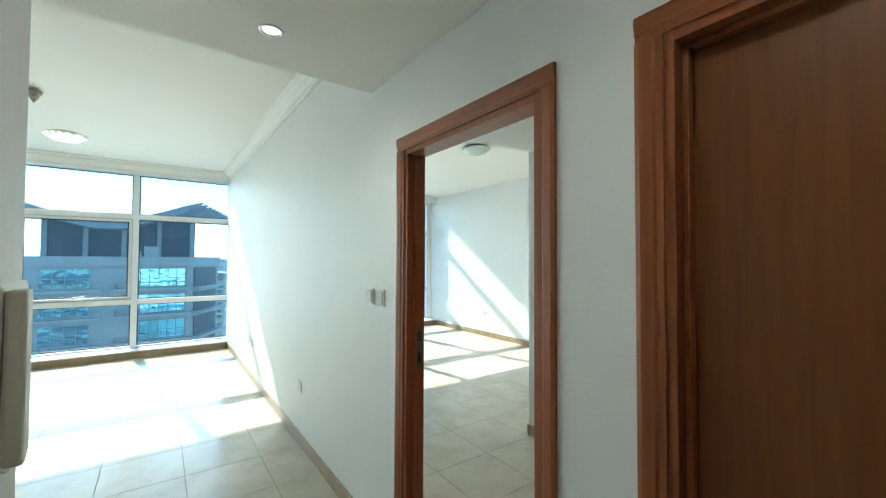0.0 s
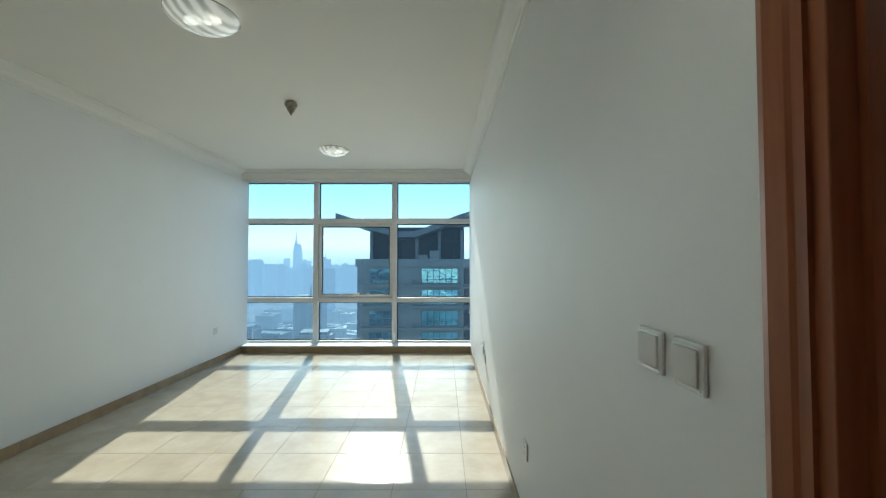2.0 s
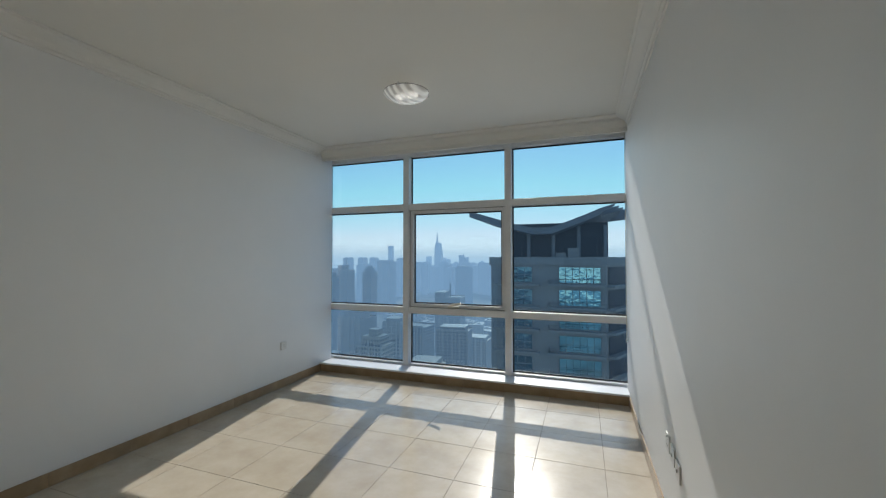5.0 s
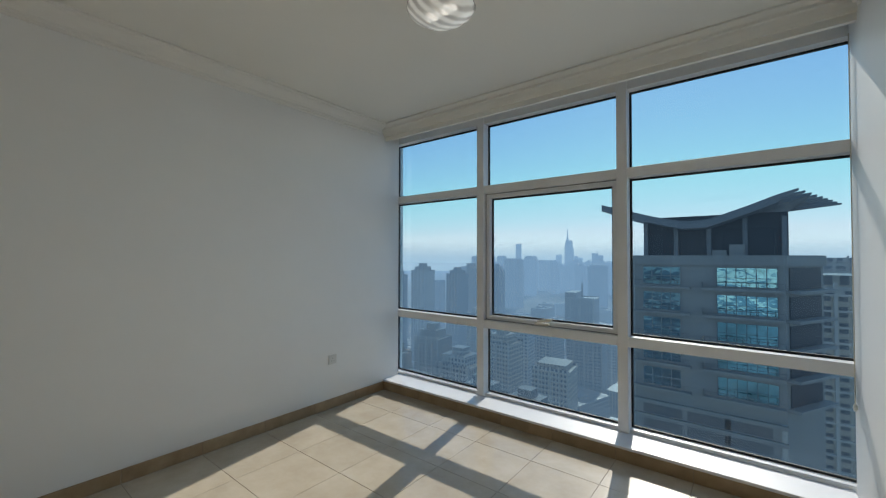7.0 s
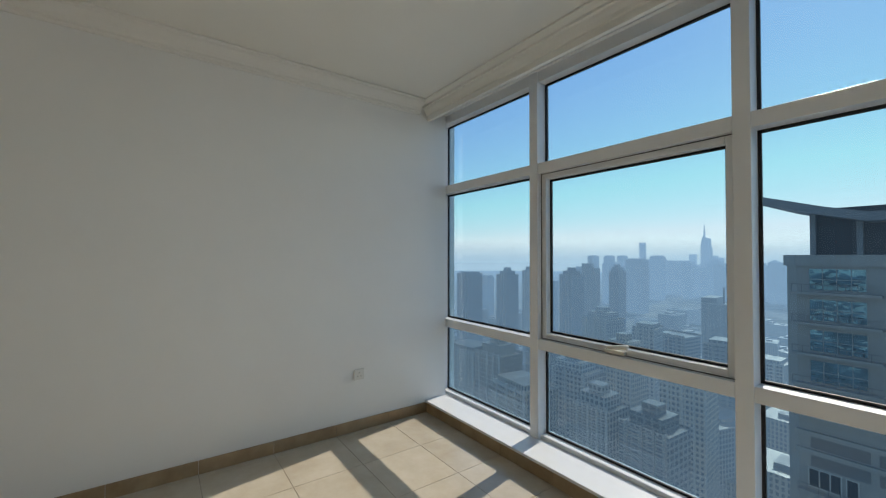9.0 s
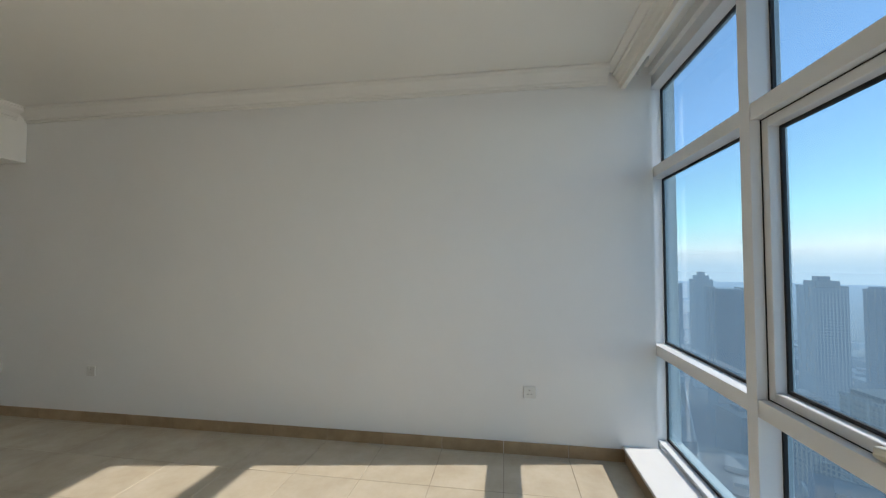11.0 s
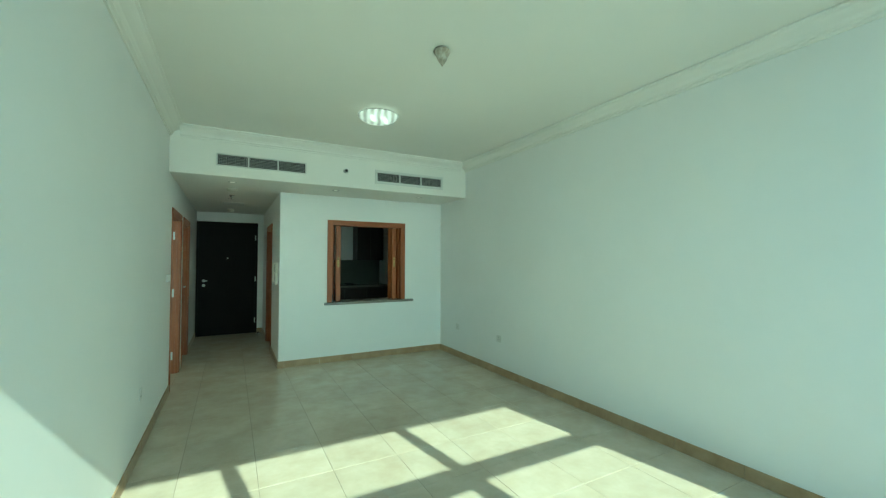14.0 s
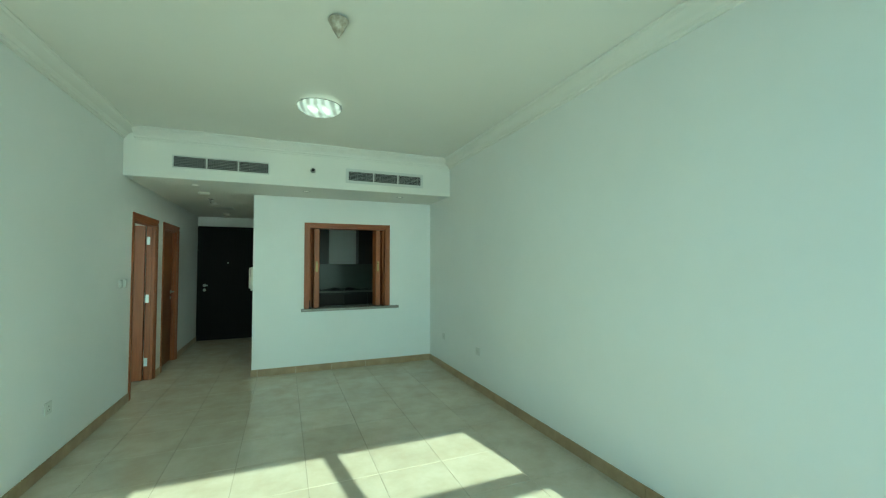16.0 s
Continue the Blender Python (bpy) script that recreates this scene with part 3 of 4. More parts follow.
# ---- ceiling lamps ----
def bowl_lamp(x, y, z, r, mat, label, group):
    l = thing("ceiling_lamp", label, "ceiling lamp", group, (x, y, z))
    part("base", lathe([(0, -0.001), (r * 0.62, -0.001), (r * 0.62, -0.03), (0, -0.03)], 32), PLASTIC, l, "white metal lamp base")
    prof = [(r, -0.028), (r * 1.0, -0.034), (r * 0.93, -0.052), (r * 0.75, -0.075), (r * 0.48, -0.092), (r * 0.2, -0.10), (0, -0.101)]
    part("shade", lathe(prof, 48), mat, l, "bowl of swirled white glass")
    part("rim", lathe([(r * 0.985, -0.027), (r * 1.012, -0.028), (r * 1.012, -0.033), (r * 0.985, -0.034)], 48), RIM if mat is LAMPGLASS else FROST, l, "thin dark metal rim" if mat is LAMPGLASS else "ground glass edge")
    if mat is LAMPGLASS:
        for u in (-0.055, 0.055):
            part("bulb", turned(lathe([(0, -0.045), (0.018, -0.04), (0.024, -0.015), (0.02, 0.02), (0.012, 0.045), (0, 0.045)], 16), pose(u, 0, -0.058, 0, 80, 25)), LAMPBULB, l, "lit lamp bulb behind the glass")
    for k in range(3):
        a = radians(35 + 120 * k)
        part("clip", turned(join(cubes([((r * 0.9, -0.006, -0.045), (r * 1.035, 0.006, -0.041)), ((r * 1.02, -0.006, -0.045), (r * 1.035, 0.006, -0.018)), ((r * 0.62, -0.005, -0.024), (r * 1.035, 0.005, -0.019))], 0.001)), pose(0, 0, 0, 0, 0, math.degrees(a))), STEEL, l, "steel glass clip")
    return l


bowl_lamp(-0.365, 6.13, H, 0.185, LAMPGLASS, "round flush ceiling lamp of swirled white glass", "living room ceiling lamps")
bowl_lamp(-0.36, 3.48, H, 0.185, LAMPGLASS, "round flush ceiling lamp of swirled white glass", "living room ceiling lamps")
bowl_lamp(3.60, 3.86, H, 0.165, FROST, "round flush ceiling lamp of pale green glass, unlit", "")


def downlight(x, y):
    l = thing("downlight", "small round recessed downlight with a chrome ring", "downlight", "hall downlights", (x, y, HB))
    part("ring", lathe([(0.032, 0.0), (0.035, -0.004), (0.042, -0.005), (0.046, -0.001)], 28), STEEL, l, "chrome ring")
    if x < 0:
        watts = 0.6
    elif x > 2:
        watts = 3.0
    else:
        watts = HALL_WATTS
    lamp = new("downlight_beam", bpy.data.lights.new("downlight_beam", "SPOT"))
    lamp.data.energy, lamp.data.spot_size, lamp.data.spot_blend, lamp.data.shadow_soft_size, lamp.data.color = watts, radians(165), 1.0, 0.03, (1.0, 0.92, 0.82)
    lamp.location = (x, y, HB - 0.012)
    part("bulb", lathe([(0.0321, -0.0005), (0.02, -0.002), (0, -0.0025)], 24), BULB, l, "warm lit bulb")


for x, y in ((0.836, 1.86), (0.85, 0.43), (-0.341, 1.89), (-1.52, 1.885), (2.24, 1.68)):
    downlight(x, y)


def covered_sprinkler(x, y, z):
    s = thing("sprinkler", "grimy cream conical sprinkler wrapped in film on the ceiling", "sprinkler", "", (x, y, z))
    part("collar", lathe([(0, 0), (0.030, 0), (0.031, -0.012), (0, -0.013)], 24), PLASTIC, s)
    part("rose", lathe([(0, -0.0131), (0.050, -0.014), (0.056, -0.022), (0.050, -0.036), (0.040, -0.052), (0.033, -0.060), (0.034, -0.068), (0.024, -0.085), (0, -0.086)], 28), GRIMY, s)
    part("stem", lathe([(0.020, -0.0861), (0.017, -0.097), (0.009, -0.104), (0.006, -0.116), (0, -0.118)], 18), GRIMY, s)


def chrome_sprinkler(x, y, z, label):
    s = thing("sprinkler", label, "sprinkler", "", (x, y, z))
    part("rose", lathe([(0, 0), (0.040, 0), (0.040, -0.003), (0.030, -0.009), (0.014, -0.011), (0, -0.011)], 28), CHROME, s, "round chrome ceiling plate")
    part("body", lathe([(0.011, -0.0111), (0.011, -0.024), (0.007, -0.028), (0, -0.028)], 18), RIM, s)
    for u in (-1, 1):
        part("arm", prism([(u * 0.010, -0.02), (u * 0.016, -0.03), (u * 0.014, -0.045), (u * 0.003, -0.056), (u * 0.001, -0.052), (u * 0.010, -0.043), (u * 0.012, -0.031), (u * 0.006, -0.024)], -0.003, 0.003, "y"), CHROME, s)
    part("bulb", lathe([(0, -0.0281), (0.003, -0.03), (0.003, -0.05), (0, -0.052)], 10), DARK, s)
    part("deflector", lathe([(0, -0.0561), (0.017, -0.0565), (0.017, -0.0585), (0, -0.059)], 18), CHROME, s)


covered_sprinkler(-0.358, 4.75, H)
chrome_sprinkler(2.23, 1.98, HB, "chrome pendant sprinkler on the ceiling")
chrome_sprinkler(0.845, 0.82, HB, "chrome pendant sprinkler on the hall ceiling")
sm = thing("smoke_alarm", "flat cream round smoke detector", "smoke detector", "", (0.836, 1.35, HB))
part("body", lathe([(0, 0), (0.06, 0), (0.062, -0.012), (0.05, -0.03), (0.03, -0.036), (0, -0.037)], 32), CREAM, sm)
hs = thing("access_panel", "flat white ceiling diffuser plate", "ceiling plate", "", (0.81, -0.08, HB))
part("plate", cubes([((-0.15, -0.15, -0.01), (0.15, 0.15, -0.0005))], 0.003), PLASTIC, hs)
sm2 = thing("smoke_alarm", "flat cream round smoke detector", "smoke detector", "", (0.855, -0.90, HB))
part("body", lathe([(0, 0), (0.055, 0), (0.056, -0.02), (0.04, -0.045), (0, -0.05)], 32), CREAM, sm2)


# ---- sockets and switches ----
def plate(name, label, cat, m, kind, group=""):
    s = thing(name, label, cat, group)
    s.matrix_basis = m
    part("plate", cubes([((-0.043, -0.009, -0.043), (0.043, -0.0005, 0.043))], 0.003), PLASTIC, s)
    if kind == "socket":
        for x, z, w, h in ((0, 0.013, 0.006, 0.008), (-0.013, -0.014, 0.008, 0.0045), (0.013, -0.014, 0.008, 0.0045)):
            part("pin_hole", cubes([((x - w / 2, -0.0098, z - h / 2), (x + w / 2, -0.0091, z + h / 2))]), DARK, s)
        part("rocker", cubes([((-0.022, -0.013, 0.02), (-0.008, -0.0092, 0.034))], 0.002), PLASTIC, s)
    elif kind == "switch":
        part("rocker", turned(cubes([((-0.030, -0.006, -0.031), (0.030, 0.004, 0.031))], 0.002), pose(0, -0.0105, 0, 0, 0, 5)), PLASTIC, s)
        part("edge_strip", cubes([((-0.036, -0.0105, 0.034), (0.036, -0.0092, 0.037))]), STEEL, s)
        part("edge_strip", cubes([((-0.036, -0.0105, -0.037), (0.036, -0.0092, -0.034))]), STEEL, s)
    else:
        part("outlet", turned(lathe([(0, 0), (0.009, 0), (0.009, 0.004), (0.005, 0.005), (0, 0.003)], 14), pose(0, -0.009, 0, 90, 0, 0)), STEEL, s)


# a plate faces -y when unturned
G1 = "wall sockets"
plate("socket", "white three-pin wall socket above the skirting", "socket", pose(XL, 6.73, 0.45, 0, 0, 90), "socket", G1)
plate("socket", "white wall socket above the skirting", "socket", pose(XL, 2.96, 0.44, 0, 0, 90), "socket", G1)
plate("tv_outlet", "white blank wall outlet near the hatch wall", "outlet", pose(XL, 1.95, 0.44, 0, 0, 90), "outlet")
plate("socket", "white wall socket near the window", "socket", pose(XR, 5.56, 0.455, 0, 0, -90), "socket", G1)
plate("tv_outlet", "white wall outlet near the window", "outlet", pose(XR, 5.44, 0.445, 0, 0, -90), "outlet")
plate("phone_outlet", "white wall outlet in a row near the window", "outlet", pose(XR, 5.33, 0.42, 0, 0, -90), "outlet")
cord = thing("blind_cord", "thin white blind cord with a bead at the window edge", "blind cord")
part("cord", lathe([(0.0028, 0.62), (0.0028, 2.64)], 8, (XR - 0.012, 7.52, 0)), CREAM, cord)
part("bead", lathe([(0, 0.0), (0.007, 0.006), (0.010, 0.02), (0.008, 0.036), (0.003, 0.045)], 12, (XR - 0.012, 7.52, 0.575)), PLASTIC, cord)
plate("socket", "white wall socket above the skirting", "socket", pose(XR, 3.39, 0.44, 0, 0, -90), "socket", G1)
plate("socket", "white wall socket in the bedroom", "socket", pose(BX1, 5.78, 0.43, 0, 0, -90), "socket", G1)
plate("light_switch", "white rocker light switch with a steel edge", "switch", pose(XR, 2.145, 1.232, 0, 0, -90), "switch", "light switches")
plate("light_switch", "white rocker light switch beside the doorway", "switch", pose(XR, 2.022, 1.232, 0, 0, -90), "switch", "light switches")
plate("light_switch", "white light switch in the bedroom entrance", "switch", pose(NX, 2.08, 1.236, 0, 0, -90), "switch", "light switches")

# ---- door phone ----
ip = thing("door_phone", "cream wall door phone with screen and handset", "door phone")
part("body", prism([(1.10, 1.385), (1.10, 1.16), (1.125, 1.095), (1.175, 1.075), (1.225, 1.095), (1.25, 1.16), (1.25, 1.385)], XC + 0.0005, XC + 0.038, "x", 0.006), CREAM, ip)
part("screen", cubes([((XC + 0.0385, 1.165, 1.25), (XC + 0.041, 1.24, 1.36))], 0.001), SCREEN, ip, "dark grey screen")
part("handset", prism([(1.105, 1.375), (1.105, 1.12), (1.12, 1.10), (1.145, 1.12), (1.145, 1.375)], XC + 0.0385, XC + 0.064, "x", 0.006), CREAM, ip, "cream handset")
for k in range(3):
    part("button", cubes([((XC + 0.0385, 1.17 + 0.024 * k, 1.19), (XC + 0.042, 1.188 + 0.024 * k, 1.205))], 0.002), PLASTIC, ip)

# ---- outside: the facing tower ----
def painted_haze(m, reach=1500.0, color=(0.46, 0.60, 0.84)):
    """Paints haze into far materials: a pale blue glow, by place in the world."""
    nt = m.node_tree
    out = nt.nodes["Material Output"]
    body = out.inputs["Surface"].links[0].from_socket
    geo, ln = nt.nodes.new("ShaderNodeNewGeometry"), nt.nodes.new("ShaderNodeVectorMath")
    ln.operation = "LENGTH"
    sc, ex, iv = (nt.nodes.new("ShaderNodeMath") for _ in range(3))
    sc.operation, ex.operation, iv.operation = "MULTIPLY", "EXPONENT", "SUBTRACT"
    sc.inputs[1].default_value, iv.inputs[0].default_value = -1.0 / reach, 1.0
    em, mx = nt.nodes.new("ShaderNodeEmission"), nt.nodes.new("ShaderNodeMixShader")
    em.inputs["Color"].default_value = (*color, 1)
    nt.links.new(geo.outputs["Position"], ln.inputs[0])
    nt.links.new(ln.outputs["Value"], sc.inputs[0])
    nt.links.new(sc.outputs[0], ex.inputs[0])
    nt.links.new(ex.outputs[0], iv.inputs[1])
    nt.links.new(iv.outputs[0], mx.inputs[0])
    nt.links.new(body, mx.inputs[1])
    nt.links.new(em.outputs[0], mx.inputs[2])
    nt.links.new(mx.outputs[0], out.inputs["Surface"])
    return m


CONC = material("grey_facade_panel", (0.25, 0.24, 0.23), 0.6, vary=0.15, scale=0.3)
CONCD = material("dark_grey_facade", (0.11, 0.115, 0.125), 0.55, vary=0.15, scale=0.4)
BLUEGLASS = material("teal_mirror_glass", (0.34, 0.66, 0.72), 0.05, 0.9, bump=1.0, bump_scale=0.4, bump_depth=0.12, vary=0.5, scale=0.35)
DARKGLASS = material("dark_facade_glass", (0.014, 0.022, 0.035), 0.4, 0.0, vary=0.1, scale=0.5, spec=0.2)
BLUEDARK = material("blue_facade_glass", (0.10, 0.22, 0.28), 0.07, 0.8, bump=1.0, bump_scale=0.5, bump_depth=0.2, vary=0.5, scale=0.5)
PALEWALL = material("pale_facade_render", (0.42, 0.40, 0.37), 0.7, vary=0.12, scale=0.5)
ROOFM = material("dark_roof_cladding", (0.15, 0.16, 0.175), 0.5, vary=0.15, scale=0.3)
GROUND_Z = -165.0
# tower materials take the painted blue haze too
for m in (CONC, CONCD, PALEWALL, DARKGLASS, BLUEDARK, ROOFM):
    painted_haze(m)
TY = 65.0
tower = thing("tower", "grey concrete tower with teal windows and a dark butterfly roof", "building")
part("wall", prism([(-13.2, TY + 1.5), (-12.0, TY), (4.1, TY), (8.0, TY + 7), (8.0, TY + 24), (-13.2, TY + 24)], GROUND_Z, 0.35, "z"), CONC, tower)
part("parapet", prism([(-13.5, TY + 1.4), (-12.1, TY - 0.3), (4.25, TY - 0.3), (8.3, TY + 6.9), (8.3, TY + 24.3), (-13.5, TY + 24.3)], 0.36, 1.62, "z"), CONC, tower)
part("penthouse", cubes([((-11.0, TY + 3, 1.0), (4.6, TY + 20, 7.0))]), DARKGLASS, tower, "dark glazed penthouse")
for x in (-11.0, -7.2, -3.4, 0.4, 4.2):
    part("column", cubes([((x - 0.25, TY + 2.2, 1.62), (x + 0.25, TY + 2.7, 6.4))]), ROOFM, tower)
# butterfly roof: two wings rising from a valley, with a slatted right end
near = [(-16.2, 9.0), (-9.5, 6.9), (-6.2, 6.05), (-3.4, 6.1), (1.0, 7.7), (3.6, 8.75)]
top_face = [(x, z) for x, z in near] + [(x, z - 0.95) for x, z in near[::-1]]
part("roof", prism(top_face, TY - 1.0, TY + 21, "y"), ROOFM, tower, "dark folded butterfly roof")
for k in range(9):
    y0 = TY - 1.0 + k * 2.5
    part("slat", prism([(3.62, 8.75), (5.3 + 0.75 * k, 9.25), (5.3 + 0.75 * k, 9.0), (3.62, 8.2)], y0, y0 + 0.7, "y"), ROOFM, tower, "angled roof slat")
part("roof_edge_beam", prism([(3.6, 8.2), (6.6, 9.0), (6.6, 8.8), (3.6, 7.8)], TY + 3.2, TY + 19.2, "y"), ROOFM, tower)
part("plant_room", cubes([((-1.2, TY + 1.0, 1.62), (0.4, TY + 2.0, 3.0)), ((-3.0, TY + 1.2, 1.62), (-1.5, TY + 1.9, 2.3))]), CONC, tower)


def tower_row(z, right, left):
    if right:
        for k in range(6):
            x0 = -2.44 + k * 0.98
            part("window_pane", cubes([((x0, TY - 0.06, z), (x0 + 0.93, TY - 0.02, z + 1.05))]), BLUEGLASS, tower)
            part("window_pane", cubes([((x0, TY - 0.06, z + 1.1), (x0 + 0.93, TY - 0.02, z + 2.3))]), BLUEGLASS, tower)
        for k in range(7):
            x0 = -2.49 + k * 0.98
            part("window_bar", cubes([((x0 - 0.03, TY - 0.14, z - 0.05), (x0 + 0.05, TY - 0.001, z + 2.35))]), CONCD, tower)
        part("window_bar", cubes([((-2.44, TY - 0.12, z + 1.05), (3.4, TY - 0.061, z + 1.1))]), CONCD, tower)
        part("railing", cubes([((-4.0, TY - 1.1, z + 0.5), (4.0, TY - 1.05, z + 0.57))] + [((-4.0 + 0.8 * k, TY - 1.1, z - 0.2), (-3.95 + 0.8 * k, TY - 1.05, z + 0.5)) for k in range(11)]), CONCD, tower)
        part("balcony", cubes([((-4.0, TY - 1.1, z - 0.55), (4.0, TY - 0.001, z - 0.2)), ((-4.0, TY - 1.1, z - 0.2), (-3.92, TY, z + 0.5))]), CONC, tower)
    if left:
        for k in range(4):
            x0 = -10.9 + k * 1.12
            part("window_pane", cubes([((x0, TY - 0.06, z), (x0 + 1.05, TY - 0.02, z + 2.3))]), BLUEDARK, tower)
            part("window_bar", cubes([((x0 + 1.05, TY - 0.1, z), (x0 + 1.12, TY - 0.001, z + 2.3)), ((x0, TY - 0.1, z + 1.1), (x0 + 1.05, TY - 0.061, z + 1.18))]), CONC, tower)
        part("balcony", cubes([((-12.3, TY - 1.0, z - 0.55), (-5.3, TY - 0.001, z - 0.25))]), CONC, tower)
        part("railing", cubes([((-12.3, TY - 1.0, z + 0.55), (-5.3, TY - 0.95, z + 0.62))] + [((-12.3 + 0.88 * k, TY - 1.0, z - 0.25), (-12.24 + 0.88 * k, TY - 0.95, z + 0.55)) for k in range(8)]), CONCD, tower)
    # glazing and balconies of the slanted corner
    part("corner_glass", prism([(4.45, TY + 0.55), (4.52, TY + 0.48), (7.75, TY + 6.35), (7.65, TY + 6.4)], z - 0.2, z + 2.4, "z"), DARKGLASS, tower)
    part("balcony", prism([(4.2, TY + 0.1), (5.3, TY - 0.4), (9.2, TY + 6.6), (8.1, TY + 7.1)], z - 0.6, z - 0.25, "z"), CONC, tower)


for k in range(5):
    tower_row(-2.25 - 3.42 * k, True, True)
for k in range(2):
    part("ledge", cubes([((-12.2, TY - 0.5, -18.6 - 2.0 * k), (4.2, TY - 0.001, -18.1 - 2.0 * k))]), CONC, tower)
    # flat dark panels stand in for the shade of recessed bands
    for x in (-11.0, -5.8, -1.8):
        part("recess_shade", cubes([((x, TY - 0.03, -20.0 - 2.0 * k), (x + 4.6, TY - 0.001, -18.7 - 2.0 * k))]), CONCD, tower)
for k in range(7):
    z = -24.2 - 3.42 * k
    for x, w in ((-11.2, 2.6), (-8.2, 0.9), (-4.6, 1.0), (-1.9, 0.9), (0.1, 3.4)):
        part("window_pane", cubes([((x, TY - 0.05, z), (x + w, TY - 0.001, z + 1.9))]), DARKGLASS, tower)
        n = max(1, round(w / 0.9))
        part("window_frame", cubes([((x - 0.1, TY - 0.12, z + 1.9), (x + w + 0.1, TY - 0.001, z + 2.0)), ((x - 0.1, TY - 0.12, z - 0.12), (x + w + 0.1, TY - 0.001, z))] + [((x + w * i / n - 0.05, TY - 0.1, z), (x + w * i / n + 0.05, TY - 0.051, z + 1.9)) for i in range(n + 1)]), PALEWALL, tower)
    part("balcony", cubes([((-12.0, TY - 0.9, z - 0.7), (-6.9, TY - 0.001, z - 0.4)), ((-0.4, TY - 0.9, z - 0.7), (3.9, TY - 0.001, z - 0.4))]), CONC, tower)
    part("railing", cubes([((-12.0, TY - 0.9, z + 0.35), (-6.9, TY - 0.84, z + 0.42)), ((-0.4, TY - 0.9, z + 0.35), (3.9, TY - 0.84, z + 0.42))] + [((x0, TY - 0.9, z - 0.4), (x0 + 0.06, TY - 0.85, z + 0.35)) for x0 in (-12.0, -11.2, -10.3, -9.5, -8.6, -7.8, -6.96, -0.4, 0.5, 1.4, 2.3, 3.1, 3.84)]), CONCD, tower)
part("corner_strip", cubes([((3.6, TY - 0.2, -60.0), (4.1, TY - 0.001, -18.0))]), PALEWALL, tower)

# ---- outside: the city ----
def city_ground():
    """Plots of sand, roofs and planting between pale streets, with painted haze on top."""
    m = material("hazy_city_ground", (0.12, 0.12, 0.11), 0.9)
    nt = m.node_tree
    geo = nt.nodes.new("ShaderNodeNewGeometry")
    cells, edges = nt.nodes.new("ShaderNodeTexVoronoi"), nt.nodes.new("ShaderNodeTexVoronoi")
    edges.feature = "DISTANCE_TO_EDGE"
    for n in (cells, edges):
        n.inputs["Scale"].default_value = 0.016
        nt.links.new(geo.outputs["Position"], n.inputs["Vector"])
    no = nt.nodes.new("ShaderNodeTexNoise")
    no.inputs["Scale"].default_value, no.inputs["Detail"].default_value = 0.06, 8
    nt.links.new(geo.outputs["Position"], no.inputs["Vector"])
    sp = nt.nodes.new("ShaderNodeSeparateColor")
    nt.links.new(cells.outputs["Color"], sp.inputs[0])
    half = nt.nodes.new("ShaderNodeMix")
    half.inputs["Factor"].default_value = 0.55
    nt.links.new(sp.outputs[0], half.inputs["A"])
    nt.links.new(no.outputs["Fac"], half.inputs["B"])
    ramp = nt.nodes.new("ShaderNodeValToRGB")
    e = ramp.color_ramp.elements
    e[0].position, e[0].color = 0.25, (0.035, 0.045, 0.03, 1)
    e[1].position, e[1].color = 0.72, (0.34, 0.31, 0.26, 1)
    e.new(0.5).color = (0.13, 0.125, 0.105, 1)
    nt.links.new(half.outputs["Result"], ramp.inputs["Fac"])
    st = nt.nodes.new("ShaderNodeMath")
    st.operation = "LESS_THAN"
    st.inputs[1].default_value = 0.06
    nt.links.new(edges.outputs["Distance"], st.inputs[0])
    mx = nt.nodes.new("ShaderNodeMix")
    mx.data_type = "RGBA"
    mx.inputs["B"].default_value = (0.27, 0.27, 0.26, 1)
    nt.links.new(st.outputs[0], mx.inputs["Factor"])
    nt.links.new(ramp.outputs[0], mx.inputs["A"])
    nt.links.new(mx.outputs["Result"], nt.nodes["Principled BSDF"].inputs["Base Color"])
    return painted_haze(m, 2000)


GRASS = city_ground()
structure("ground", cubes([((-4900, -2600, GROUND_Z - 2), (4900, 4900, GROUND_Z))]), GRASS, "distant city ground of streets and low blocks", "ground")


